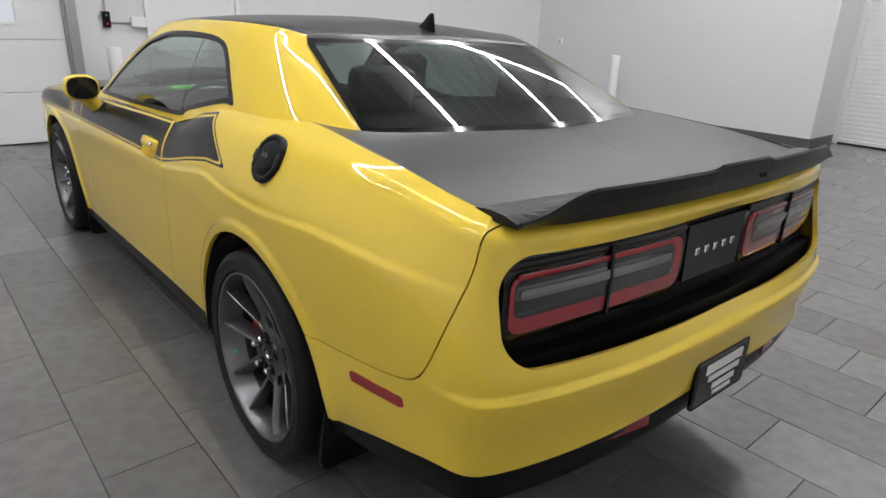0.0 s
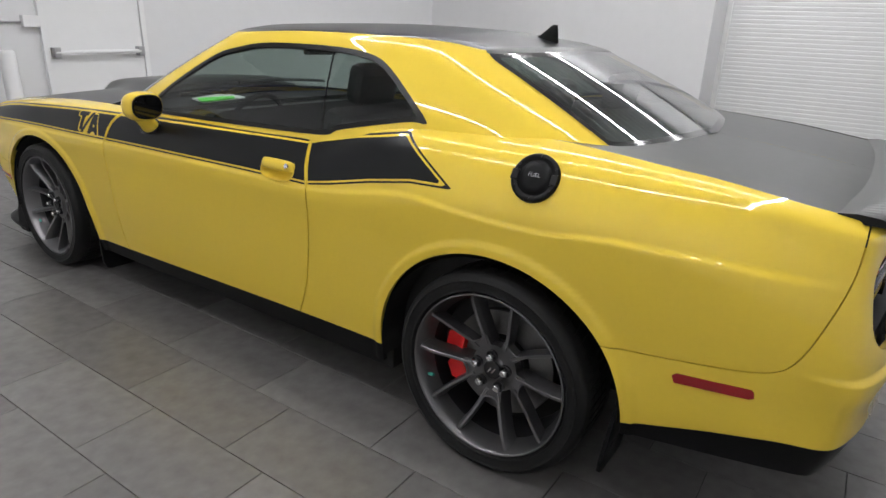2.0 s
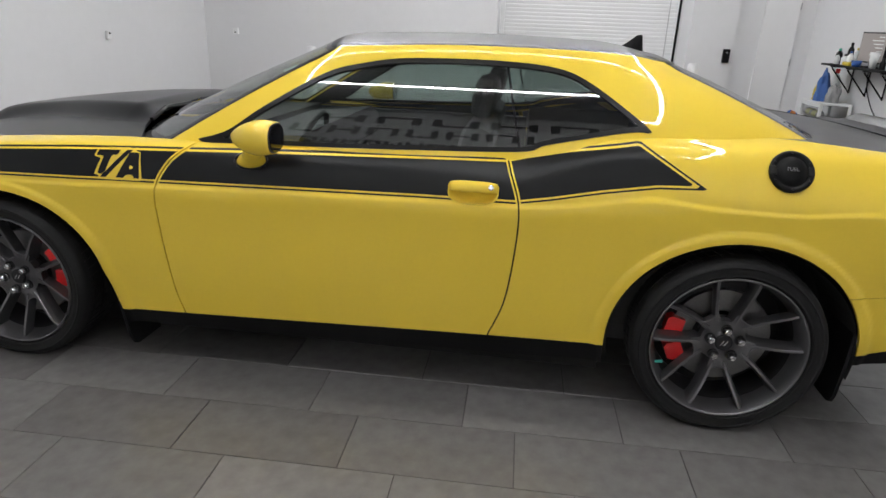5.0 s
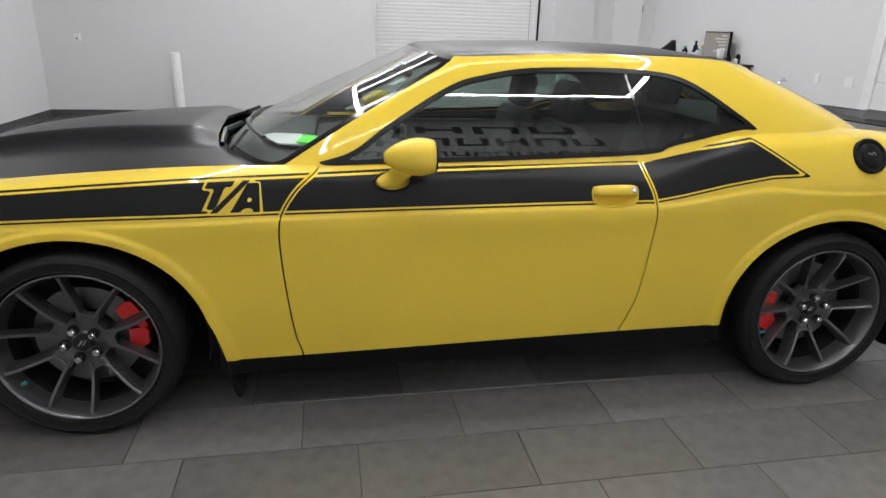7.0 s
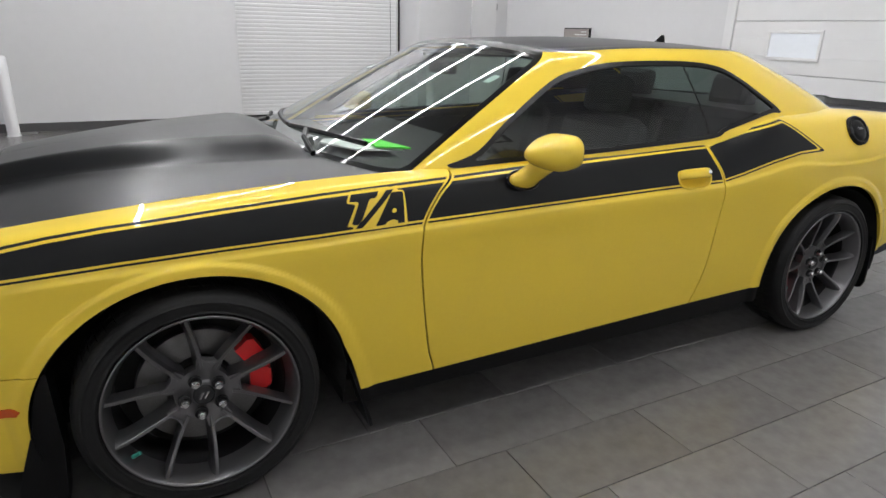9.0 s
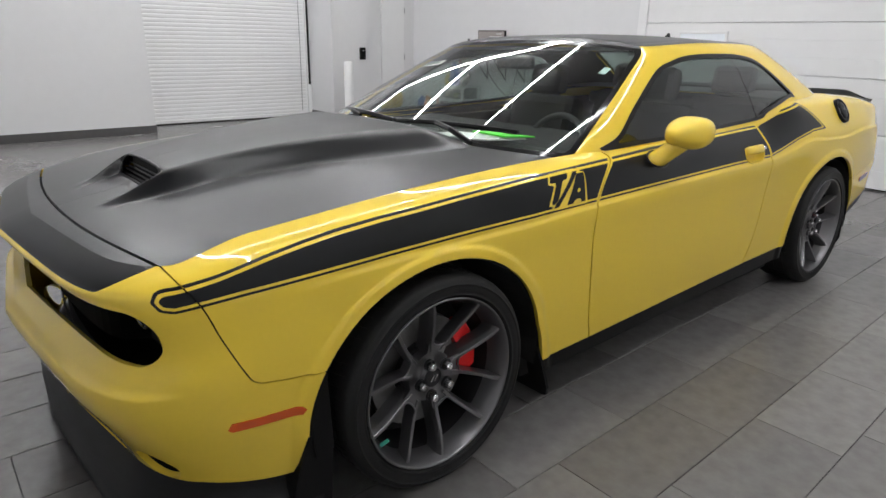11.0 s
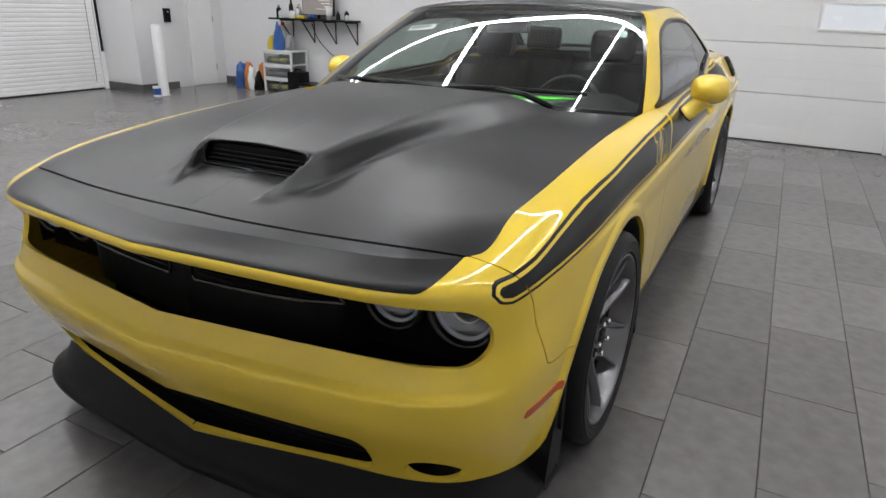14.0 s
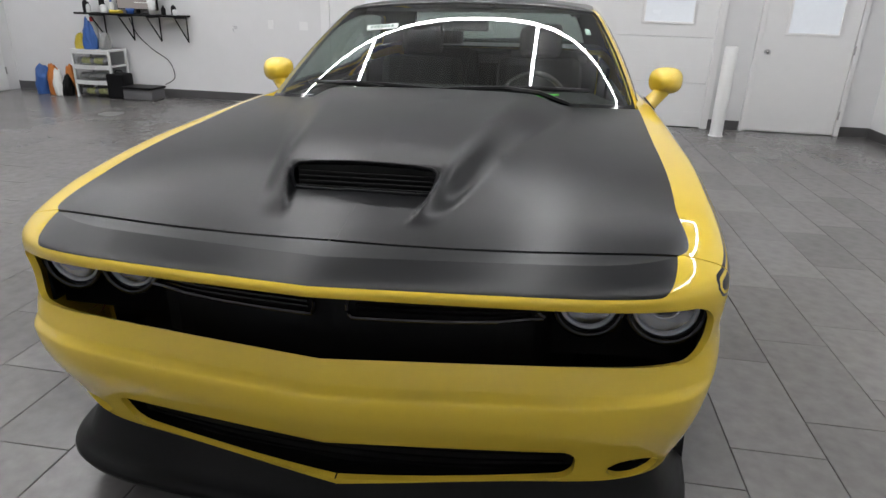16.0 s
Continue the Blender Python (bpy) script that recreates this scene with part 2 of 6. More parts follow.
class Sheet:
    """A surface: places, normals, faces."""

    def __init__(self, co, no, faces):
        self.co, self.no, self.faces = co, no, faces

    @classmethod
    def grid(cls, p, flip=False):
        """From an array of rows of places."""
        du, dv = np.gradient(p, axis=0), np.gradient(p, axis=1)
        n = np.cross(du, dv)
        size = np.linalg.norm(n, axis=2, keepdims=True)
        n = np.where(size > 1e-12, n / np.maximum(size, 1e-12), 0)
        if flip:
            n = -n
        # the car is the same on both sides, so its skin is level across the middle
        n[..., 0] *= np.clip(np.abs(p[..., 0]) / 0.10, 0, 1)
        n /= np.maximum(np.linalg.norm(n, axis=2, keepdims=True), 1e-9)
        rows, cols = p.shape[:2]
        faces = []
        for i in range(rows - 1):
            for j in range(cols - 1):
                q = [i * cols + j, (i + 1) * cols + j, (i + 1) * cols + j + 1, i * cols + j + 1]
                faces.append(q[::-1] if flip else q)
        return cls(p.reshape(-1, 3), n.reshape(-1, 3), faces)

    def picked(self, faces):
        used = sorted({v for f in faces for v in f})
        to = {v: n for n, v in enumerate(used)}
        return Sheet(self.co[used], self.no[used], [[to[v] for v in f] for f in faces])

    def split(self, value):
        """Cuts along value(co) = 0: the sheet where it is below, and the sheet where it is above."""
        f = value(self.co)
        f = np.where(np.abs(f) < 1e-6, 1e-6, f)
        co, no, made, low, high = list(self.co), list(self.no), {}, [], []
        sign = f > 0

        def cut(a, b):
            key = (min(a, b), max(a, b))
            if key not in made:
                t = f[a] / (f[a] - f[b])
                made[key] = len(co)
                co.append(self.co[a] + t * (self.co[b] - self.co[a]))
                n = self.no[a] + t * (self.no[b] - self.no[a])
                no.append(n / max(np.linalg.norm(n), 1e-9))
            return made[key]

        for face in self.faces:
            s = [sign[v] for v in face]
            if all(s):
                high.append(face)
            elif not any(s):
                low.append(face)
            else:
                one, two = [], []
                for k, v in enumerate(face):
                    w = face[(k + 1) % len(face)]
                    (two if sign[v] else one).append(v)
                    if sign[v] != sign[w]:
                        c = cut(v, w)
                        one.append(c), two.append(c)
                low.append(one), high.append(two)
        whole = Sheet(np.array(co), np.array(no), None)
        return whole.picked([q for q in low if len(q) > 2]), whole.picked([q for q in high if len(q) > 2])

    def raised(self, d):
        return Sheet(self.co + d * self.no, self.no, self.faces)

    def mirrored(self):
        return Sheet(self.co * (-1, 1, 1), self.no * (-1, 1, 1), [f[::-1] for f in self.faces])

    def joined(self, other):
        n = len(self.co)
        return Sheet(np.concatenate([self.co, other.co]), np.concatenate([self.no, other.no]), self.faces + [[v + n for v in f] for f in other.faces])

    def edge_loops(self):
        count = {}
        for f in self.faces:
            for k, v in enumerate(f):
                count[(v, f[(k + 1) % len(f)])] = 1
        return [(a, b) for a, b in count if (b, a) not in count]

    def islands(self):
        """Its connected pieces, one sheet each."""
        to = list(range(len(self.co)))

        def root(v):
            while to[v] != v:
                to[v] = to[to[v]]
                v = to[v]
            return v

        for f in self.faces:
            for v in f[1:]:
                to[root(v)] = root(f[0])
        groups = {}
        for f in self.faces:
            groups.setdefault(root(f[0]), []).append(f)
        return [self.picked(g) for g in groups.values()]

    def rimmed(self, depth, keep=None):
        """With its free edges turned inwards by depth, so that it shows its thickness."""
        rim = [(a, b) for a, b in self.edge_loops() if keep is None or (keep(self.co[a]) and keep(self.co[b]))]
        co, no, faces, inner = list(self.co), list(self.no), list(self.faces), {}
        for a, b in rim:
            q = []
            for v in (b, a):
                q.append(len(co)), co.append(self.co[v]), no.append(None)
            for v in (a, b):
                q.append(len(co)), co.append(self.co[v] - depth * self.no[v]), no.append(None)
            e = np.cross(co[q[1]] - co[q[0]], co[q[2]] - co[q[1]])
            e = e / max(np.linalg.norm(e), 1e-9)
            for v in q:
                no[v] = e
            faces.append(q)
        return Sheet(np.array(co), np.array(no), faces)

    def mesh(self, name):
        me = bpy.data.meshes.new(name)
        me.from_pydata([tuple(c) for c in self.co], [], self.faces)
        for p in me.polygons:
            p.use_smooth = True
        me.normals_split_custom_set_from_vertices([tuple(n) for n in self.no])
        return me


def show(name, sheet, mat, parent, label="", both=True, join=False):
    """The sheet as a part on the car's left side, and its mirror image on the other; joined where it spans the middle."""
    if join:
        return link(name, sheet.joined(sheet.mirrored()).mesh(name), mat, parent, label)
    ob = link(name, sheet.mesh(name), mat, parent, label)
    if both:
        link(name, sheet.mirrored().mesh(name), mat, parent, label)
    return ob


def inside(outline, a, b):
    """A function of places: below 0 within the outline, which is drawn in the axes a and b."""
    pts = np.asarray(outline, float)

    def value(co):
        p = co[:, (a, b)]
        out, far = np.zeros(len(p), bool), np.full(len(p), 1e9)
        for s, e in zip(pts, np.roll(pts, -1, 0)):
            d = e - s
            t = np.clip(((p - s) @ d) / max(d @ d, 1e-12), 0, 1)
            far = np.minimum(far, np.linalg.norm(p - s - t[:, None] * d, axis=1))
            cross = (s[1] > p[:, 1]) != (e[1] > p[:, 1])
            x = s[0] + (p[:, 1] - s[1]) / np.where(e[1] == s[1], 1e-9, e[1] - s[1]) * d[0]
            out ^= cross & (p[:, 0] < x)
        return np.where(out, -far, far)

    return value


def along(line, a, b):
    """A function of places: the distance from a line drawn in the axes a and b."""
    pts = np.asarray(line, float)

    def value(co):
        p, far = co[:, (a, b)], np.full(len(co), 1e9)
        for s, e in zip(pts, pts[1:]):
            d = e - s
            t = np.clip(((p - s) @ d) / max(d @ d, 1e-12), 0, 1)
            far = np.minimum(far, np.linalg.norm(p - s - t[:, None] * d, axis=1))
        return far

    return value


def rounded(points, steps=10, closed=False):
    """A smooth line through points."""
    pts = [Vector((*p, 0)) if len(p) == 2 else Vector(p) for p in points]
    out, n = [], len(pts)
    for k in range(n if closed else n - 1):
        get = (lambda i: pts[i % n]) if closed else (lambda i: pts[min(max(i, 0), n - 1)])
        p0, p1, p2, p3 = get(k - 1), get(k), get(k + 1), get(k + 2)
        for i in range(steps):
            t = i / steps
            out.append(0.5 * (2 * p1 + (p2 - p0) * t + (2 * p0 - 5 * p1 + 4 * p2 - p3) * t * t + (3 * p1 - p0 - 3 * p2 + p3) * t**3))
    if not closed:
        out.append(pts[-1])
    return [tuple(p)[: len(points[0])] for p in out]


def coons(c0, c1, d0, d1):
    """A patch between four lines: c0 and c1 run along u (at v = 0, 1), d0 and d1 along v (at u = 0, 1)."""
    u, v = np.linspace(0, 1, len(c0))[:, None, None], np.linspace(0, 1, len(d0))[None, :, None]
    # the height levels off towards v = 1, the car's middle, so that no ridge runs along it
    v = np.concatenate([v, v, 1 - (1 - v) ** 1.7], axis=2)
    ruled = (1 - v) * c0[:, None] + v * c1[:, None] + (1 - u) * d0[None] + u * d1[None]
    return ruled - ((1 - u) * (1 - v) * c0[0] + u * (1 - v) * c0[-1] + (1 - u) * v * c1[0] + u * v * c1[-1])


# ---- the car's shape ----
AXLE_F, AXLE_R, WHEEL_Z, WHEEL_R = 1.476, -1.476, 0.352, 0.354
# the widest line seen from above, nose to tail on the left side
KNOTS = (0, 0.5, 0.85, 1, 1.25, 2, 3, 4, 5, 6, 6.7, 7, 7.2, 7.5, 8)
plan_x = spline(KNOTS, (0, -0.50, -0.790, -0.888, -0.945, -0.955, -0.957, -0.952, -0.950, -0.958, -0.942, -0.905, -0.84, -0.55, 0))
plan_y = spline(KNOTS, (2.466, 2.412, 2.335, 2.252, 2.04, 1.476, 0.8, 0, -0.65, -1.476, -2.1, -2.38, -2.46, -2.53, -2.555))
STATIONS = (0, 0.6, 1, 1.3, 2, 3, 4, 5, 5.5, 6, 6.6, 7, 8)
# the levels from the sill up to the hood's and deck's edge: inset from the widest line, and height
LEVELS = [
    ((0.105, 0.100, 0.085, 0.05, 0.03, 0.035, 0.035, 0.035, 0.032, 0.03, 0.035, 0.04, 0.05), (0.205, 0.258, 0.262, 0.23, 0.20, 0.20, 0.21, 0.22, 0.235, 0.25, 0.325, 0.355, 0.36)),
    ((0.046, 0.046, 0.040, 0.025, 0.012, 0.02, 0.02, 0.02, 0.016, 0.012, 0.012, 0.012, 0.015), (0.395, 0.395, 0.385, 0.37, 0.36, 0.37, 0.38, 0.39, 0.405, 0.42, 0.44, 0.45, 0.45)),
    ((0.008, 0.008, 0.008, 0.006, 0.004, 0.01, 0.012, 0.012, 0.009, 0.006, 0.006, 0.01, 0.01), (0.485, 0.485, 0.495, 0.51, 0.52, 0.52, 0.53, 0.54, 0.55, 0.56, 0.56, 0.56, 0.56)),
    ((0.0, 0.0, 0, 0, 0, 0.004, 0.006, 0.006, 0.004, 0.002, 0, 0, 0), (0.552, 0.555, 0.58, 0.62, 0.66, 0.66, 0.67, 0.68, 0.69, 0.72, 0.70, 0.65, 0.63)),
    ((0.040, 0.034, 0.012, 0.004, 0, 0, 0, 0, 0, 0, 0, 0.002, 0.012), (0.600, 0.605, 0.645, 0.71, 0.765, 0.78, 0.79, 0.80, 0.82, 0.86, 0.83, 0.74, 0.68)),
    ((0.075, 0.06, 0.008, 0.004, 0.004, 0.006, 0.010, 0.014, 0.010, 0.007, 0.006, 0.02, 0.08), (0.70, 0.70, 0.715, 0.785, 0.835, 0.85, 0.87, 0.89, 0.925, 0.935, 0.92, 0.86, 0.80)),
    ((0.016, 0.014, 0.004, 0.022, 0.016, 0.018, 0.032, 0.05, 0.045, 0.055, 0.052, 0.045, 0.09), (0.782, 0.778, 0.782, 0.852, 0.898, 0.917, 0.935, 0.955, 1.03, 1.040, 1.015, 0.965, 0.945)),
    ((0.018, 0.020, 0.028, 0.062, 0.048, 0.050, 0.062, 0.08, 0.085, 0.115, 0.095, 0.065, 0.06), (0.817, 0.814, 0.828, 0.888, 0.936, 0.963, 0.976, 0.995, 1.078, 1.092, 1.066, 1.016, 0.995)),
    ((0.10, 0.10, 0.10, 0.140, 0.136, 0.126, 0.085, 0.09, 0.11, 0.20, 0.155, 0.12, 0.13), (0.848, 0.848, 0.857, 0.903, 0.952, 0.983, 0.985, 1.005, 1.093, 1.115, 1.085, 1.042, 1.032)),
]


def body_line(level, s):
    """The line of one level along the car's left side."""
    s = np.asarray(s, float)
    e = 1e-3
    tx, ty = plan_x(s + e) - plan_x(s - e), plan_y(s + e) - plan_y(s - e)
    size = np.hypot(tx, ty)
    inset, height = pieces(STATIONS, LEVELS[level][0])(s), pieces(STATIONS, LEVELS[level][1])(s)
    # inwards lies to the left of the way from nose to tail
    return np.stack([plan_x(s) - ty / size * inset, plan_y(s) + tx / size * inset, height], -1)


def even(fn, a, b, n):
    """n values of s between a and b at even steps along the line."""
    s = np.linspace(a, b, 1500)
    p = fn(s)
    run = np.r_[0, np.cumsum(np.linalg.norm(np.diff(p, axis=0), axis=1))]
    return np.interp(np.linspace(0, run[-1], n), run, s)


def body_grid():
    s = even(lambda v: np.stack([plan_x(v), plan_y(v)], -1), 0, 8, 540)
    lines = np.array([body_line(k, s) for k in range(len(LEVELS))])
    k = np.concatenate([np.linspace(0, 2.5, 18)[:-1], np.linspace(2.5, 6.6, 58)[:-1], np.linspace(6.6, 8, 14)])
    out = np.zeros((len(s), len(k), 3))
    for i in range(len(s)):
        for c in range(3):
            out[i, :, c] = spline(range(len(LEVELS)), lines[:, i, c])(k)
    out[0, :, 0] = out[-1, :, 0] = 0
    return out, s


# ---- the cabin's shape: base line and roof edge from the windshield's middle to the rear window's middle ----
CABIN = (0, 1, 2, 3, 3.5, 4, 5, 6, 6.5, 7, 7.4, 8)
cabin_base = [spline(CABIN, v) for v in (
    (0, -0.43, -0.710, -0.846, -0.870, -0.872, -0.868, -0.855, -0.81, -0.72, -0.58, 0),
    (1.03, 1.0, 0.90, 0.70, 0.45, 0.1, -0.55, -1.0, -1.4, -1.66, -1.76, -1.86),
    (1.01, 1.0, 0.985, 0.965, 0.965, 0.97, 0.985, 1.06, 1.09, 1.10, 1.10, 1.10))]
cabin_top = [spline(CABIN, v) for v in (
    (0, -0.34, -0.568, -0.670, -0.684, -0.686, -0.680, -0.66, -0.635, -0.60, -0.52, 0),
    (0.22, 0.205, 0.165, 0.08, -0.05, -0.25, -0.6, -0.92, -1.07, -1.17, -1.23, -1.28),
    (1.385, 1.375, 1.355, 1.345, 1.35, 1.36, 1.365, 1.36, 1.35, 1.335, 1.335, 1.345))]
BULGE = pieces((0, 2, 3, 4, 6, 7, 8), (0.011, 0.012, 0.014, 0.014, 0.014, 0.010, 0.009))


RISE = (0, 0.18, 0.35, 0.53, 0.70, 0.83, 0.93)  # shares of the glass's height
LEVEL_AT = (0, 0.5, 1, 1.5, 2, 2.5, 3, 4, 5)


def cabin_lines(s):
    low, top = np.stack([f(s) for f in cabin_base], -1), np.stack([f(s) for f in cabin_top], -1)
    t = np.gradient((low + top)[:, :2], axis=0)
    out = np.stack([t[:, 1], -t[:, 0], 0 * s], -1)
    out /= np.linalg.norm(out, axis=1, keepdims=True)
    b = BULGE(s)[:, None]
    up = np.array([0, 0, 1.0])
    rows = [low + f * (top - low) + 4 * f * (1 - f) * b * (out + 0.5 * up) for f in RISE]
    rows.append(top - 0.030 * out + 0.018 * up)
    rows.append(top - 0.075 * out + 0.030 * up)
    return np.array(rows)


def cabin_grid():
    s = even(lambda v: np.stack([f(v) for f in cabin_base], -1) + np.stack([f(v) for f in cabin_top], -1), 0, 8, 300)
    rows = cabin_lines(s)
    k = np.linspace(0, 5, 51)
    out = np.zeros((len(s), len(k), 3))
    for i in range(len(s)):
        for c in range(3):
            out[i, :, c] = spline(LEVEL_AT, rows[:, i, c])(k)
    out[0, :, 0] = out[-1, :, 0] = 0
    return out


def resample(p, n):
    run = np.r_[0, np.cumsum(np.linalg.norm(np.diff(p, axis=0), axis=1))]
    at = np.linspace(0, run[-1], n)
    return np.stack([np.interp(at, run, p[:, c]) for c in range(3)], -1)


car = empty("car", "gold two-door muscle coupe with satin black stripes, hood and roof", "car")
# the floor falls towards a gully beyond the car, and the car leans with it
FALL, FALL_FROM, FALL_TO, FALL_END = math.tan(radians(1.02)), -0.95, 1.25, 5.0
car.matrix_world = Matrix.Translation((FALL_FROM, 0, 0)) @ Matrix.Rotation(radians(1.02), 4, "Y") @ Matrix.Translation((-FALL_FROM, 0, 0))


def ground(x):
    """The floor's height: level, then falling to the gully's line and rising again behind it."""
    low = -FALL * (FALL_TO - FALL_FROM)
    return float(np.interp(x, (FALL_FROM, FALL_TO, FALL_END), (0, low, 0)))




def smooth(a, b, v):
    t = np.clip((v - a) / (b - a), 0, 1)
    return t * t * (3 - 2 * t)


def arch(centre):
    """Below 0 inside the wheel opening at that axle."""
    def value(co):
        y, z = co[..., 1] - centre, co[..., 2] - WHEEL_Z
        b = np.where(z > 0, 0.405 if centre > 0 else 0.418, 1.2)
        half = 0.452 + np.where((y < 0) & (centre > 0), 0.27 * np.maximum(0.08 - z, 0), 0)
        d = (np.sqrt((y / half) ** 2 + (z / b) ** 2) - 1) * 0.42
        return np.where(co[..., 0] < -0.55, d, 1.0)
    return value


# a raised lip round the wheel openings
body, body_s = body_grid()
way = np.stack([plan_x(body_s + 1e-3) - plan_x(body_s - 1e-3), plan_y(body_s + 1e-3) - plan_y(body_s - 1e-3)], -1)
way /= np.linalg.norm(way, axis=1, keepdims=True)
OUT = np.stack([way[:, 1], -way[:, 0]], -1)[:, None]


def ledge(line, proud, half, fall, where):
    """Pushes the skin out below a line, so that a narrow face under it looks up; it dies away downwards."""
    z = body[..., 2]
    d = proud * smooth(line + half, line - half, z) * (1 - smooth(0.25 * fall, fall, line - z)) * where
    body[..., :2] += OUT * d[..., None]


lip = np.maximum(1 - smooth(0.027, 0.041, arch(AXLE_F)(body)), 1 - smooth(0.027, 0.041, arch(AXLE_R)(body)))
by, bx = body[..., 1], np.abs(body[..., 0])
# the crease along the flank, which rises over the rear wheel, and the edges of the two bumpers
flank_line = pieces((-2.6, -2.3, -2.0, -1.9, -1.75, -1.63, -1.52, -1.34, -1.14, -1.05, -0.92, -0.65, -0.19, 0.73, 1.17, 1.6, 2.2), (0.885, 0.895, 0.905, 0.905, 0.895, 0.882, 0.880, 0.885, 0.900, 0.893, 0.87, 0.838, 0.834, 0.816, 0.80, 0.795, 0.76))
rear_part = smooth(-0.85, -1.3, by)
side = smooth(2.0, 1.7, by) * smooth(-2.44, -2.2, by) * (bx > 0.6)
ledge(flank_line(by), 0.005 + 0.003 * rear_part, 0.006 + 0.002 * rear_part, 0.12 + 0.18 * rear_part, side)
ledge(0.562 + 0.006 * bx, 0.016, 0.009, 0.30, (by > 1.9) * smooth(0.92, 0.82, bx))
ledge(0.665 + 0 * bx, 0.014, 0.007, 0.18, (by < -2.2) * smooth(0.93, 0.86, bx))
body[..., 0] -= 0.009 * lip * (body[..., 2] > 0.1)
body[0, :, 0] = body[-1, :, 0] = 0
shell = Sheet.grid(body)
for centre in (AXLE_F, AXLE_R):
    shell = shell.split(arch(centre))[1]


def slot(half, low, top, front, r):
    """A long opening with round ends in x and z; low and top are its rims as functions of |x|."""
    def value(co):
        x = np.abs(co[:, 0])
        lo, hi = low(x), top(x)
        mid, h = (lo + hi) / 2, (hi - lo) / 2
        dx, dz = x - half + r, np.abs(co[:, 2] - mid) - h + r
        d = np.hypot(np.maximum(dx, 0), np.maximum(dz, 0)) + np.minimum(np.maximum(dx, dz), 0) - r
        return np.where((co[:, 1] > 1.2) if front else (co[:, 1] < -1.2), d, 1.0)
    return value


mouth = slot(0.876, lambda x: 0.615 + 0.018 * x, lambda x: 0.790 - 0.022 * x, True, 0.062)
tail_slot = slot(0.825, lambda x: 0.705 + 0.02 * x, lambda x: 0.965 + 0 * x, False, 0.085)
low_mouth = slot(0.60, lambda x: 0.228 + 0.136 * x * x, lambda x: 0.390 + 0.02 * x, True, 0.04)


def fog_hole(co):
    d = np.hypot((co[:, 0] + 0.745) / 0.066, (co[:, 2] - 0.308) / 0.044) - 1
    return np.where((co[:, 1] > 1.9) & (co[:, 0] < -0.5), d * 0.04, 1.0)


for hole in (mouth, tail_slot, low_mouth, fog_hole):
    shell = shell.split(hole)[1]

# hood, deck and roof patches
M = 90
def edge(a, b, n):
    return resample(body_line(8, np.linspace(a, b, 500)), n)


front_edge, side_edge = edge(0, 1.0, M)[::-1], edge(1.0, 2.92, 150)
cowl_y = pieces((0, 0.5, 0.85), (1.06, 1.02, side_edge[-1, 1]))
cx = np.linspace(side_edge[-1, 0], 0, M)
cowl_edge = np.stack([cx, cowl_y(-cx), side_edge[-1, 2] + 0.035 * (1 - (cx / side_edge[-1, 0]) ** 2)], -1)
fr = np.linspace(0, 1, 150)
hood_mid = np.stack([0 * fr, front_edge[-1, 1] + fr * (cowl_edge[-1, 1] - front_edge[-1, 1]), pieces((0, 0.12, 0.4, 0.75, 1), (front_edge[-1, 2], 0.880, 0.955, 1.005, cowl_edge[-1, 2]))(fr)], -1)
hood = coons(side_edge, hood_mid, front_edge, cowl_edge)
# the power dome, which ends ahead in the scoop's mouth between two fangs
ax, hy = np.abs(hood[..., 0]), hood[..., 1]
dome_w = pieces((0.9, 1.3, 1.7, 2.01, 2.21), (0.50, 0.40, 0.29, 0.230, 0.175))(hy)
soft = smooth(2.08, 1.2, hy)
flank = 1 - smooth(0, 1, (ax - dome_w + 0.012 + 0.05 * soft) / (0.072 + 0.11 * soft))
blend = smooth(-0.030, -0.014, ax - dome_w)
ahead = smooth(2.054, 2.012, hy) * (1 - blend) + smooth(2.22, 1.98, hy) * blend
hood[..., 2] += 0.058 * flank * ahead * smooth(0.93, 1.15, hy)
hood_sheet = Sheet.grid(hood)
SCOOP = rounded([(-0.150, 2.056), (-0.186, 2.050), (-0.199, 2.034), (-0.190, 2.020), (-0.14, 2.014), (0, 2.012), (0.14, 2.014), (0.190, 2.020), (0.199, 2.034), (0.186, 2.050), (0.150, 2.056), (0, 2.058)], 4, closed=True)


def hood_z(x, y):
    """The hood's height at a place."""
    d = ((hood[..., 0] + abs(x)) ** 2 + (hood[..., 1] - y) ** 2).ravel()
    k = np.argsort(d)[:6]
    w = 1 / (d[k] + 4e-6)
    return float((hood[..., 2].ravel()[k] * w).sum() / w.sum())


nose, hood_sheet = hood_sheet.split(lambda co: 2.302 - 0.133 * co[:, 0] ** 2 - co[:, 1])
hood_sheet = hood_sheet.split(lambda co: 2.294 - 0.133 * co[:, 0] ** 2 - co[:, 1])[1]
scoop_hole, hood_sheet = hood_sheet.split(inside(SCOOP, 0, 1))

deck_side, deck_rear = edge(5.55, 7.0, 90), edge(7.0, 8.0, 60)
dx = np.linspace(deck_side[0, 0], 0, 60)
deck_front = np.stack([dx, 0 * dx + deck_side[0, 1], deck_side[0, 2] + 0.018 * (1 - (dx / dx[0]) ** 2)], -1)
fd = np.linspace(0, 1, 90)
deck_mid = np.stack([0 * fd, deck_front[-1, 1] + fd * (deck_rear[-1, 1] - deck_front[-1, 1]), pieces((0, 0.5, 1), (deck_front[-1, 2], 1.102, deck_rear[-1, 2]))(fd)], -1)
deck = Sheet.grid(coons(deck_side, deck_mid, deck_front, deck_rear))

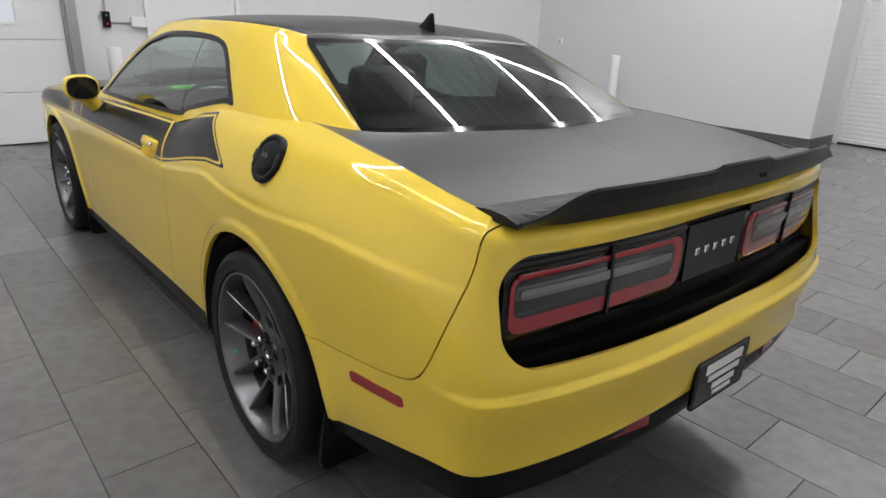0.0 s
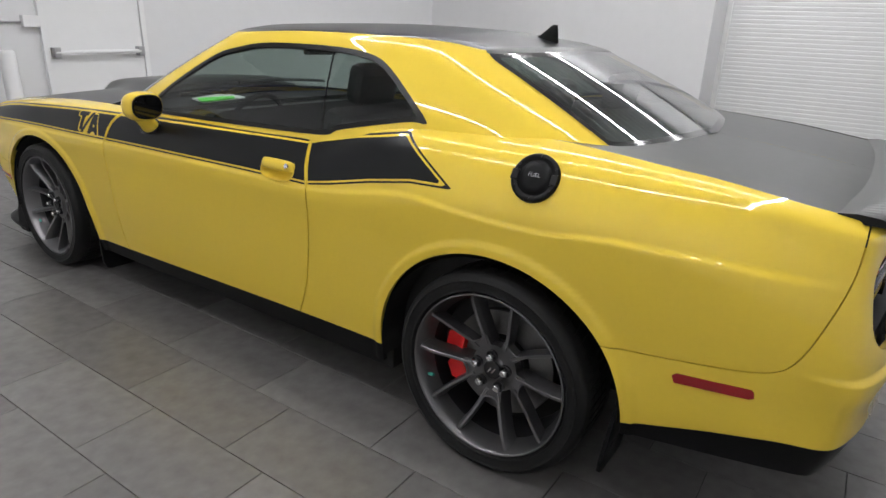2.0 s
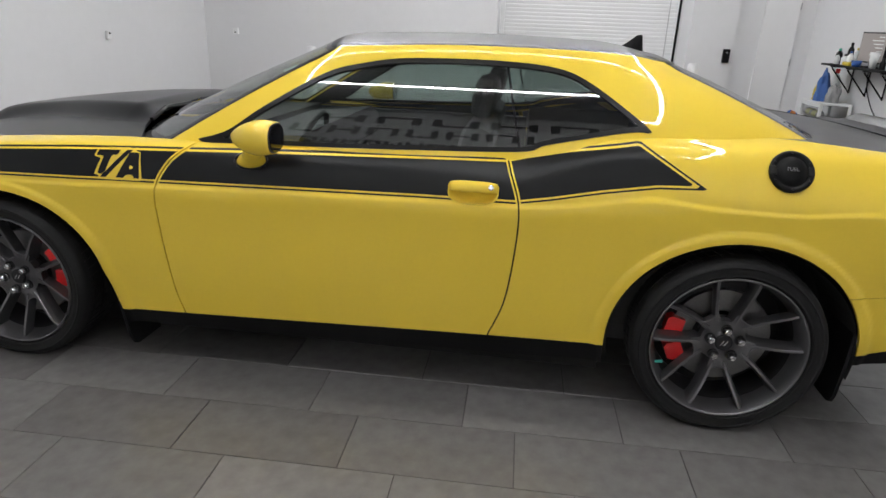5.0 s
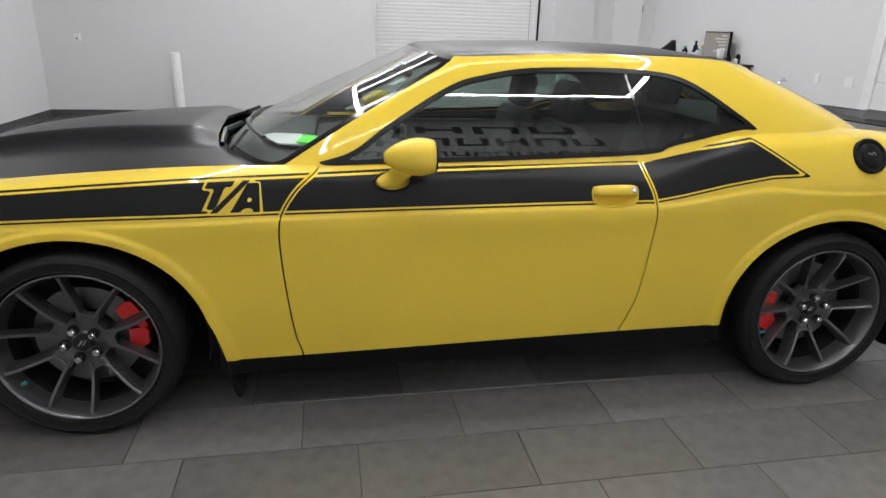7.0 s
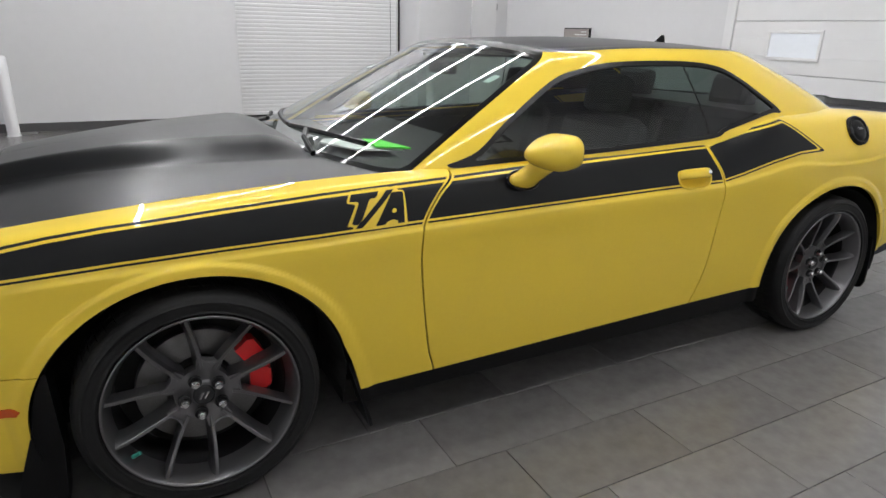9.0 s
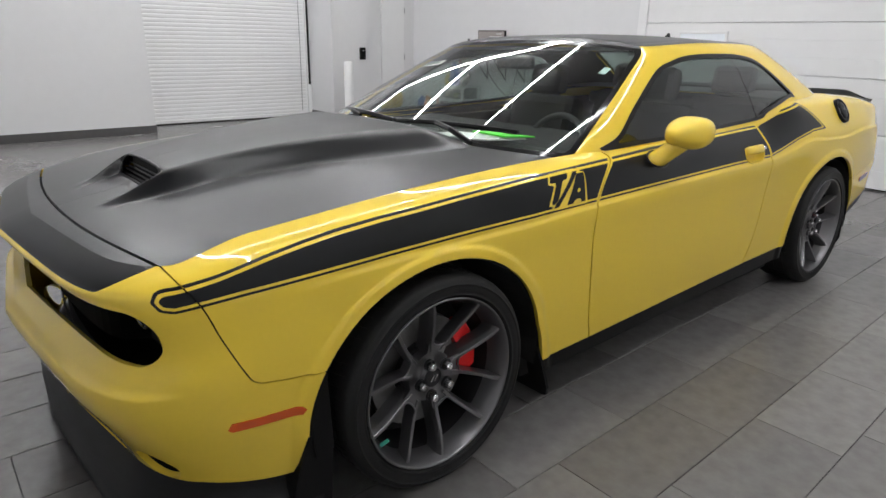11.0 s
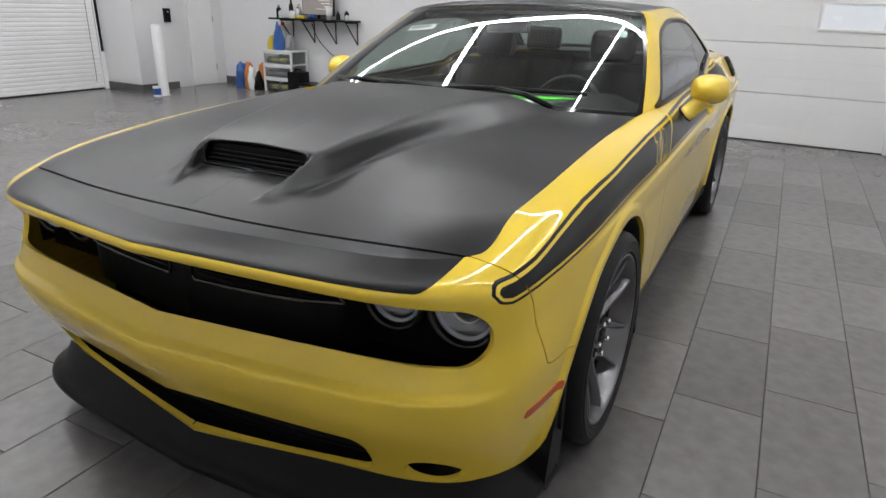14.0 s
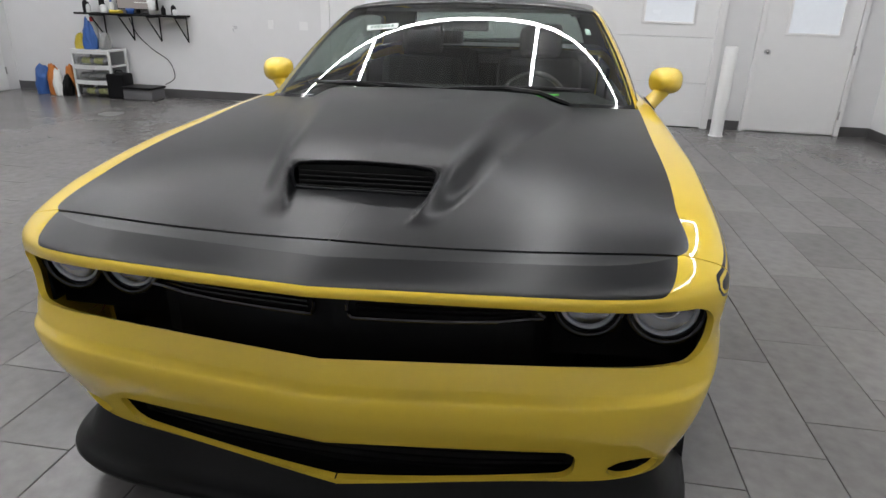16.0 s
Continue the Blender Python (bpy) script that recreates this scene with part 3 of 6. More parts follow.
# ---- panels ----
SILL = [(0.98, 0.26), (-1.04, 0.31)]
skirt_line = lambda y: SILL[0][1] + (SILL[0][0] - y) * 0.0248
skirt, shell = shell.split(lambda co: np.where(np.abs(co[:, 1]) < 1.2, co[:, 2] - skirt_line(co[:, 1]), 1.0))
valance_line = pieces((-2.6, -2.36, -2.22, -1.94, -1.5), (0.463, 0.463, 0.442, 0.368, 0.27))
valance, shell = shell.split(lambda co: np.where(co[:, 1] < -1.5, co[:, 2] - np.where(co[:, 1] < -2.35, 0.463 + 0.02 * (1 - np.minimum(np.abs(co[:, 0]) / 0.91, 1)), valance_line(co[:, 1])), 1.0))

FRONT_SEAM = rounded([(2.226, 0.90), (2.205, 0.845), (2.165, 0.78), (2.130, 0.69), (2.085, 0.59), (2.060, 0.558), (2.02, 0.548), (1.94, 0.538), (1.80, 0.530)], 6)
REAR_SEAM = rounded([(-1.78, 0.585), (-1.86, 0.595), (-2.01, 0.61), (-2.19, 0.632), (-2.275, 0.655), (-2.318, 0.70), (-2.355, 0.80), (-2.385, 0.93), (-2.385, 1.08)], 6)
DOOR_FRONT = rounded([(0.60, 1.04), (0.615, 0.985), (0.69, 0.92), (0.745, 0.84), (0.76, 0.77), (0.758, 0.66), (0.742, 0.49), (0.722, 0.35), (0.70, 0.27), (0.70, 0.15)], 6)
DOOR_REAR = rounded([(-0.572, 0.15), (-0.576, 0.29), (-0.598, 0.35), (-0.636, 0.47), (-0.66, 0.68), (-0.66, 0.84), (-0.62, 0.96), (-0.585, 1.06)], 6)
gaps = []


def panel(sheet, outline, gap=0.0018):
    """Takes the panel within an outline in y and z from the sheet, with a gap round it."""
    value = inside(outline, 1, 2)
    mine, rest = sheet.split(value)
    ring1, mine = mine.split(lambda co: -value(co) - gap)
    ring2, rest = rest.split(lambda co: value(co) - gap)
    gaps.append((ring1, ring2))
    return mine, rest


bumper_f, shell = panel(shell, FRONT_SEAM + [(1.80, 0), (2.9, 0), (2.9, 0.90)])
bumper_r, shell = panel(shell, REAR_SEAM + [(-2.9, 1.08), (-2.9, 0), (-1.78, 0)])
door_sheet, shell = panel(shell, DOOR_FRONT + DOOR_REAR, 0.0030)
HANDLE = (-0.488, 0.884)
CUP = [(0.093 * math.copysign(abs(math.cos(a)) ** 0.6, math.cos(a)), (0.034 if math.sin(a) > 0 else 0.050) * math.copysign(abs(math.sin(a)) ** (0.4 if math.sin(a) > 0 else 0.75), math.sin(a))) for a in np.linspace(0, 2 * math.pi, 48, endpoint=False)]
door_sheet = door_sheet.split(inside([(HANDLE[0] - a * 0.97, HANDLE[1] + b * 0.97) for a, b in CUP], 1, 2))[1]
fender_sheet, quarter_sheet = shell.split(lambda co: 0.1 - co[:, 1])

STRIPE = rounded([(2.262, 0.800), (2.246, 0.823), (2.205, 0.830)], 4) + [(2.12, 0.845), (2.0, 0.872), (1.9, 0.890), (1.81, 0.903), (1.68, 0.916), (1.40, 0.934), (1.08, 0.952), (0.8, 0.963), (0.35, 0.978), (-0.07, 0.988), (-0.60, 1.0), (-0.83, 1.05), (-1.07, 1.09), (-1.31, 0.945)] + [
    (-1.14, 0.938), (-0.96, 0.908), (-0.77, 0.868), (-0.65, 0.848), (-0.28, 0.845), (0.35, 0.836), (0.93, 0.826), (1.09, 0.821), (1.40, 0.816), (1.66, 0.810), (1.82, 0.803), (1.95, 0.796), (2.075, 0.788), (2.16, 0.780), (2.22, 0.772), (2.248, 0.778)]
stripe_edge = inside(STRIPE, 1, 2)
stripe = lambda co: np.where(co[:, 0] < -0.70, stripe_edge(co), 1.0)
# the lettering on the front fender: a light ground with three dark strokes
SIGN_GROUND = [(0.995, 0.950), (0.865, 0.957), (0.827, 0.957), (0.837, 0.945), (0.815, 0.942), (0.810, 0.833), (0.897, 0.830), (0.967, 0.830), (1.002, 0.830), (0.989, 0.846), (1.014, 0.846), (0.980, 0.913), (1.011, 0.917)]
SIGN_STROKES = [
    [(0.987, 0.950), (0.897, 0.953), (0.910, 0.926), (0.934, 0.926), (0.964, 0.862), (0.977, 0.850), (1.000, 0.850), (0.968, 0.921), (1.002, 0.920)],
    [(0.863, 0.957), (0.839, 0.957), (0.970, 0.832), (0.992, 0.832), (0.977, 0.850), (0.964, 0.861)],
    [(0.859, 0.939), (0.819, 0.940), (0.821, 0.835), (0.845, 0.836), (0.844, 0.855), (0.876, 0.853), (0.894, 0.834), (0.924, 0.834)]]
SIGN_HOLE = [(0.844, 0.907), (0.845, 0.876), (0.867, 0.875)]


def striped(name, sheet, label="", join=False, lettered=False, extra=None):
    """A painted panel with its length of the side stripe: a band with a fine line round it."""
    within, paint = sheet.split(stripe)
    black = None
    if within.faces:
        line, inner = within.split(lambda co: -stripe(co) - 0.0065)
        gold, band = inner.split(lambda co: -stripe(co) - 0.0135)
        # the film stops short of the door's edges
        bare, plain = line.joined(band).split(lambda co: np.minimum(along(DOOR_FRONT, 1, 2)(co), along(DOOR_REAR, 1, 2)(co)) - 0.009)
        paint, black = paint.joined(gold).joined(bare), plain
        if lettered:
            ground, black = plain.split(lambda co: np.where(stripe(co) < -0.002, inside(SIGN_GROUND, 1, 2)(co), 1))
            lettering = None
            for stroke in SIGN_STROKES:
                ink, ground = ground.split(inside(stroke, 1, 2))
                if stroke is SIGN_STROKES[2]:
                    dot, ink = ink.split(inside(SIGN_HOLE, 1, 2))
                    ground = ground.joined(dot)
                lettering = ink if lettering is None else lettering.joined(ink)
    if extra is not None:
        paint = paint.joined(extra)
    solid = paint.rimmed(0.016, lambda c: abs(c[0]) > 1e-3 and not (c[1] < -1.7 and c[2] > 0.99))
    if join:
        a = b = show(name, solid, PAINT, car, label, join=True)
    else:
        a, b = link(name, solid.mesh(name), PAINT, car, label), link(name, solid.mirrored().mesh(name), PAINT, car, label)
    if black is not None:
        link("side_stripe", black.mesh("side_stripe"), SATIN, a, "satin black side stripe film")
        link("side_stripe", (plain if lettered else black).mirrored().mesh("side_stripe"), SATIN, b, "satin black side stripe film")
        if lettered:
            link("stripe_lettering", lettering.mesh("stripe_lettering"), SATIN, a, "slanted black letter shapes edged in gold")
            link("lettering_ground", ground.mesh("lettering_ground"), PAINT, a)
    return a


# the black film on the nose, ahead of the hood
def nose_film(co):
    x = np.abs(co[:, 0])
    return np.where(co[:, 1] > 1.9, np.maximum(x - 0.768 - 0.017 * smooth(2.36, 2.22, co[:, 1]), 0.814 - 0.010 * x - co[:, 2] + np.maximum(x - 0.735, 0) ** 2 * 18), 1.0)


film_a, bumper_f = bumper_f.split(nose_film)
film_b, nose = nose.split(lambda co: np.abs(co[:, 0]) - 0.768 - 0.017 * smooth(2.36, 2.22, co[:, 1]))
front_bumper = striped("front_bumper", bumper_f, "gold painted front bumper with a wide mouth", join=True, extra=nose)
show("nose_film", film_a.joined(film_b), SATIN, front_bumper, "satin black film on the nose", join=True)
fender = striped("front_fender", fender_sheet, lettered=True)
door = striped("door", door_sheet, "closed gold door with a black stripe")
quarter = striped("rear_quarter", quarter_sheet)
rear_bumper = striped("rear_bumper", bumper_r, "gold painted rear bumper", join=True)
for pair in gaps:
    for ring in pair:
        for gap in ring.islands():
            show("panel_gap", gap.raised(-0.012), DARK, car)
show("side_skirt", skirt.raised(-0.004).rimmed(0.02), BLACK, car, "matte black side skirt")
show("rear_valance", valance.raised(-0.006).rimmed(0.02, lambda c: abs(c[0]) > 1e-3), BLACK, rear_bumper, "matte black lower valance", join=True)
hood_ob = show("hood", hood_sheet.rimmed(0.014, lambda c: abs(c[0]) > 1e-3), SATIN, car, "satin black hood with a raised scoop", join=True)
trunk = show("trunk_lid", deck, SATIN, car, "satin black trunk lid", join=True)
part("seam_backing", box((-0.76, 2.23, 0.78), (0.76, 2.28, 0.828)), DARK, car)

# ---- cabin ----
cabin = cabin_grid()
cs = even(lambda v: np.stack([g(v) for g in cabin_base], -1) + np.stack([g(v) for g in cabin_top], -1), 0, 8, 300)
house = Sheet.grid(cabin)
COLS = cabin.shape[1]


def cut_out(a, b, lo, hi):
    """The cabin's sheet between two values of s and two rows of levels."""
    i = np.where((cs >= a) & (cs <= b))[0]
    keep = set(range(max(i[0] - (a > 0), 0), i[-1] + 1))
    faces = [q for n, q in enumerate(house.faces) if n // (COLS - 1) in keep and lo <= n % (COLS - 1) < hi]
    return house.picked(faces)


WS, RS, RAIL, HEAD = 2.80, 7.12, 41, 37
glass_f, glass_r, flank_sheet = cut_out(0, WS, 0, HEAD), cut_out(RS, 8.01, 0, HEAD), cut_out(WS, RS, 0, RAIL)
roof_rim = cut_out(0, WS, HEAD, 51).joined(cut_out(WS, RS, RAIL, 51)).joined(cut_out(RS, 8.01, HEAD, 51))
topline = cabin[:, -1]
i1, i2 = [int(np.argmin(np.abs(topline[:, 1] - y) + 9 * (topline[:, 0] > -0.3))) for y in (0.06, -1.10)]
ry = np.linspace(topline[0, 1], topline[-1, 1], 80)
roof_mid = np.stack([0 * ry, ry, pieces((topline[-1, 1], -0.95, -0.45, -0.1, topline[0, 1]), (topline[-1, 2], 1.420, 1.432, 1.425, topline[0, 2]))(ry)], -1)
roof_mid = roof_mid if roof_mid[0, 1] > roof_mid[-1, 1] else roof_mid[::-1]
roof = Sheet.grid(coons(resample(topline[i1 : i2 + 1], 80), roof_mid, resample(topline[: i1 + 1][::-1], 40), resample(topline[i2:], 40)))
show("roof", roof.joined(roof_rim), SATIN, car, "satin black roof", join=True)

DLO = rounded([(0.63, 0.985), (0.36, 0.99), (-0.08, 1.0), (-0.63, 1.022), (-0.75, 1.055), (-1.03, 1.112), (-1.11, 1.112), (-1.10, 1.13), (-1.06, 1.16), (-0.89, 1.27), (-0.76, 1.318), (-0.54, 1.335), (-0.20, 1.33), (-0.01, 1.302), (0.13, 1.26), (0.355, 1.13), (0.50, 1.03)], 5, closed=True)
side_open = inside(DLO, 1, 2)
trimmed, pillars = flank_sheet.split(side_open)
surround, panes = trimmed.split(lambda co: -side_open(co) - 0.017)
post, panes = panes.split(inside([(-0.562, 1.36), (-0.573, 1.36), (-0.668, 0.96), (-0.657, 0.96)], 1, 2))
pane_door, pane_rear = panes.split(lambda co: -0.45 - (co[:, 2] - 1.15) * 0.3 - co[:, 1] - 0.15)

def evened(co, axis, terms):
    """A glass maker's even curve through a patch: one coordinate as a low polynomial of the others."""
    fit = np.linalg.lstsq(terms(co), co[:, axis], rcond=None)[0]
    return lambda c: terms(c) @ fit


side_curve = evened(panes.raised(-0.006).co, 0, lambda c: np.stack([1 + 0 * c[:, 0], c[:, 2] - 1.15, (c[:, 2] - 1.15) ** 2, c[:, 1] + 0.2, (c[:, 1] + 0.2) ** 2], -1))
show("cabin_pillar", pillars.rimmed(0.012), PAINT, car)
show("pillar_lining", pillars.raised(-0.016), INTERIOR, car)
show("window_surround", surround.raised(0.002).rimmed(0.012), TRIM, car, "black window surround")
show("door_post", post.raised(-0.004), GLOSSBLACK, car, "gloss black door post")
for nm, sh in (("side_window", pane_door), ("quarter_window", pane_rear)):
    sh = sh.raised(-0.006)
    sh.co[:, 0] = side_curve(sh.co)
    e = 1e-3
    slope = [(side_curve(sh.co + e * np.eye(3)[k]) - side_curve(sh.co - e * np.eye(3)[k])) / (2 * e) for k in (1, 2)]
    sh.no = np.stack([-1 + 0 * slope[0], slope[0], slope[1]], -1)
    sh.no /= np.linalg.norm(sh.no, axis=1, keepdims=True)
    show(nm, sh, SIDEGLASS if nm == "side_window" else PRIVACY, car, "tinted side glass")


def framed(name, sheet, mat, a_lo, width, label):
    """Glass with a black border, measured in steps from its free edges."""
    rim = sorted({v for e in sheet.edge_loops() for v in e if abs(sheet.co[v][0]) > 1e-3})
    pts = sheet.co[rim]
    d = np.min(np.linalg.norm(sheet.co[:, None] - pts[None], axis=2), axis=1)
    lookup = {tuple(np.round(c, 6)): v for c, v in zip(sheet.co, d)}
    frit, pane = sheet.split(lambda co: np.array([lookup[tuple(np.round(c, 6))] for c in co]) - width)
    ob = show(name, pane, mat, car, label, join=True)
    show("glass_border", frit, GLOSSBLACK, ob, join=True)
    return ob


def polished(sheet, terms):
    """Gives a pane the even shading of bent glass."""
    curve, e = evened(sheet.co, 1, terms), 1e-3
    gx, gz = [(curve(sheet.co + e * np.eye(3)[k]) - curve(sheet.co - e * np.eye(3)[k])) / (2 * e) for k in (0, 2)]
    n = np.stack([-gx, 1 + 0 * gx, -gz], -1)
    n /= np.linalg.norm(n, axis=1, keepdims=True)
    sheet.no = n * np.sign((n * sheet.no).sum(axis=1, keepdims=True))


polished(glass_f, lambda c: np.stack([1 + 0 * c[:, 0], c[:, 2], c[:, 2] ** 2, c[:, 0] ** 2, c[:, 0] ** 2 * c[:, 2], c[:, 0] ** 4], -1))
polished(glass_r, lambda c: np.stack([1 + 0 * c[:, 0], c[:, 2], c[:, 2] ** 2, c[:, 0] ** 2], -1))
windshield = framed("windshield", glass_f, WINDSHIELD, 0, 0.024, "clear greenish windshield")
rear_window = framed("rear_window", glass_r, PRIVACY, 0, 0.03, "dark tinted rear window")
for ob in car.children_recursive:
    if ob.data and ob.data.materials and ob.data.materials[0] in (SIDEGLASS, PRIVACY, WINDSHIELD):
        ob.visible_shadow = False


# ---- wheels ----
def wheel(side, y, turn, steer=0):
    """A wheel whose face looks to one side; turn is the angle of its first forked spoke."""
    w = empty("wheel", "", "", (side * (0.962 if y > 0 else 0.953), y, WHEEL_Z))
    w.parent = car
    s = side

    def at(r, deg, x):
        a = math.radians(deg)
        return (s * x, s * r * math.cos(a) * 1.0 if s > 0 else -r * math.cos(a), r * math.sin(a))

    R = WHEEL_R
    tyre = part("tyre", lathe([(0.281, -s * 0.012), (0.284, s * 0.0), (0.292, s * 0.0075), (0.2925, s * 0.0092), (0.2945, s * 0.0094), (0.295, s * 0.0085), (0.303, s * 0.011), (0.318, s * 0.013), (0.3255, s * 0.0122), (0.326, s * 0.0136), (0.3285, s * 0.0132), (0.329, s * 0.0115), (0.335, s * 0.0095), (0.344, s * 0.002), (0.351, -s * 0.008), (R, -s * 0.020), (R, -s * 0.205), (0.345, -s * 0.232), (0.30, -s * 0.245), (0.27, -s * 0.235)], steps=96), RUBBER, w, smooth=True)
    tread = bmesh.new()
    for k in range(64):
        a = 360 / 64 * k
        for lo, hi in ((0.012, 0.052), (0.058, 0.105), (0.112, 0.16)):
            q = [at(R + 0.0035, a + 0.5 + (hi * 30), -hi), at(R + 0.0035, a + 4.6 + (hi * 30), -hi), at(R + 0.0035 * (lo > 0.02) - 0.003 * (lo < 0.02), a + 4.6 + (lo * 30), -lo), at(R + 0.0035 * (lo > 0.02) - 0.003 * (lo < 0.02), a + 0.5 + (lo * 30), -lo)]
            vs = [tread.verts.new(c) for c in q] + [tread.verts.new(at(R - 0.008, a + (0.5 if n in (0, 3) else 4.6) + (hi if n < 2 else lo) * 30, -(hi if n < 2 else lo))) for n in range(4)]
            tread.faces.new(vs[:4])
            for n in range(4):
                tread.faces.new((vs[n], vs[4 + n], vs[4 + (n + 1) % 4], vs[(n + 1) % 4]))
    part("tread", tread, RUBBER, tyre)
    rim = part("rim", lathe([(0.284, s * 0.004), (0.282, s * 0.0065), (0.2785, s * 0.006), (0.276, 0.0), (0.272, -s * 0.006), (0.264, -s * 0.040), (0.254, -s * 0.072)], steps=96), WHEELGREY, w, "satin grey alloy rim", smooth=True)
    # the deep barrel takes a darker grey than the rim, as painted shade
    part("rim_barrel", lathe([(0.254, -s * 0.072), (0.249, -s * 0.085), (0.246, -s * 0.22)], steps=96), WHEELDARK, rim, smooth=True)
    dish = lambda r: -0.060 + 0.050 * float(smooth(0.07, 0.285, np.array(r)))
    for k in range(5):
        mid = turn + 72 * k
        for sign in (-1, 1):
            bm = bmesh.new()
            secs = []
            for f in np.linspace(0, 1, 11):
                r = 0.086 + f * 0.190
                a = mid + sign * (17.5 + 4.6 * f)
                face = dish(r)
                wide = 1 + 1.5 * max(0, f - 0.78) ** 1.2 * 4 + 0.7 * max(0, 0.22 - f) * 4
                section = ((-0.0150, -0.050), (-0.0140, -0.003), (-0.0125, 0.0), (-0.0035, 0.0), (-0.0015, -0.0025), (0.0040 * wide, -0.020), (0.0065 * wide, -0.036), (0.0095 * wide, -0.058))
                secs.append([bm.verts.new(at(r, a + sign * math.degrees(o / r), face + d)) for o, d in section])
            for p, q in zip(secs, secs[1:]):
                for n in range(7):
                    bm.faces.new((p[n], p[n + 1], q[n + 1], q[n]))
            bm.faces.new(secs[0]), bm.faces.new(secs[-1][::-1])
            part("spoke", bm, WHEELGREY, rim)
        web = prism([(0.040, -26), (0.080, -24), (0.118, -19.5), (0.119, -15.5), (0.111, -11.5), (0.107, -6), (0.106, 0), (0.107, 6), (0.111, 11.5), (0.119, 15.5), (0.118, 19.5), (0.080, 24), (0.040, 26)], -0.035, lambda r, o, d: Vector(at(r, mid + o, dish(r) - 0.006 + d)))
        part("spoke_web", web, WHEELGREY, rim)
        edge_line = [Vector(at(r, mid + o, dish(r) - 0.002)) for r, o in ((0.128, -13.6), (0.119, -13.2), (0.1125, -10), (0.109, -5), (0.108, 0), (0.109, 5), (0.1125, 10), (0.119, 13.2), (0.128, 13.6))]
        part("spoke_edge", tube(edge_line, 0.0036, sides=6), WHEELGREY, rim, smooth=True)
        lug_at = mid + 36
        c = Vector(at(0.0575, lug_at, -0.041))
        seat_ring = lathe([(0.0, -s * 0.004), (0.017, -s * 0.004), (0.020, 0.0), (0.021, -s * 0.006)], at=c, steps=16)
        part("lug_seat", seat_ring, WHEELDARK, rim)
        nut = bmesh.new()
        rod(c + Vector((-s * 0.006, 0, 0)), c + Vector((s * 0.018, 0, 0)), 0.0140, nut, 0.0130, 6)
        rod(c + Vector((s * 0.018, 0, 0)), c + Vector((s * 0.023, 0, 0)), 0.0105, nut, 0.007, 12)
        part("lug_nut", nut, NUTSTEEL, rim)
    part("hub", lathe([(0.0, -s * 0.056), (0.034, -s * 0.056), (0.037, -s * 0.062), (0.044, -s * 0.066), (0.084, -s * 0.066), (0.086, -s * 0.10)], steps=40), WHEELGREY, rim, smooth=False)
    cap = part("centre_cap", lathe([(0.0, -s * 0.0475), (0.028, -s * 0.0475), (0.032, -s * 0.050), (0.0335, -s * 0.058)], steps=32), WHEELDARK, rim, "dark grey cap with two slanted bars")
    for o in (-0.007, 0.007):
        part("cap_bar", prism([(o - 0.009, -0.010), (o - 0.003, -0.010), (o + 0.009, 0.010), (o + 0.003, 0.010)], 0.002, lambda u, v, d: Vector((-s * 0.0475 + s * d * 0.8, -u if s < 0 else u, v))), LAMPGREY, cap)
    part("brake_disc", lathe([(0.10, -s * 0.128), (0.105, -s * 0.122), (0.188, -s * 0.122), (0.190, -s * 0.126), (0.190, -s * 0.15), (0.10, -s * 0.15)], steps=64), STEEL, w, "bare steel brake disc", smooth=False)
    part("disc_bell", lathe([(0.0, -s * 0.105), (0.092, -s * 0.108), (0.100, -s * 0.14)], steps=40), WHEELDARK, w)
    cal = bmesh.new()
    front = y > 0
    c0 = 14 if front else 186
    for lo, hi in ((c0 - 30, c0 - 2), (c0 + 4, c0 + 32)):
        outline = [(0.150, lo + 2), (0.200, lo + 3), (0.215, lo + 7), (0.215, hi - 7), (0.200, hi - 3), (0.150, hi - 2)]
        prism(outline, -0.05, lambda r, o, d: Vector(at(r, o, -0.094 + d)), cal)
    prism([(0.185, c0 - 6), (0.215, c0 - 6), (0.215, c0 + 6), (0.185, c0 + 6)], -0.04, lambda r, o, d: Vector(at(r, o, -0.098 + d)), cal)
    part("brake_caliper", cal, REDPAINT, w, "red painted brake caliper")
    part("valve_stem", rod(at(0.262, 214 if front else 202, -0.035), at(0.236, 214 if front else 202, -0.025), 0.006), GREENCAP, w, "valve with a green cap")
    part("backing_plate", lathe([(0.0, -s * 0.19), (0.244, -s * 0.19)], steps=40), DARK, w)
    return w


GREENCAP = material("green_cap", (0.05, 0.35, 0.28), 0.4)
wheel(-1, AXLE_F, 4)
wheel(-1, AXLE_R, 54)
wheel(1, AXLE_F, 20)
wheel(1, AXLE_R, 40)

# wheel wells and underside
for wy in (AXLE_F, AXLE_R):
    for s in (-1, 1):
        bm = bmesh.new()
        rows = []
        for k in range(33):
            a = math.radians(-12 + 204 * k / 32)
            yy, zz = wy + 0.445 * math.cos(a), WHEEL_Z + 0.398 * math.sin(a)
            rows.append([bm.verts.new((s * x, yy, max(zz, 0.2))) for x in (0.945, 0.62)])
        for p, q in zip(rows, rows[1:]):
            bm.faces.new((p[0], p[1], q[1], q[0]))
        bm.faces.new([r[1] for r in rows])
        part("wheel_well", bm, DARK, car)
part("underbody", box((-0.86, -1.02, 0.17), (0.86, 1.02, 0.26)), DARK, car)
part("front_underbody", box((-0.60, 1.0, 0.18), (0.60, 2.2, 0.24)), DARK, car)
part("rear_underbody", box((-0.60, -2.40, 0.28), (0.60, -1.0, 0.34)), DARK, car)
part("engine_bay_liner", box((-0.60, 0.95, 0.22), (0.60, 2.02, 0.86)), DARK, car)
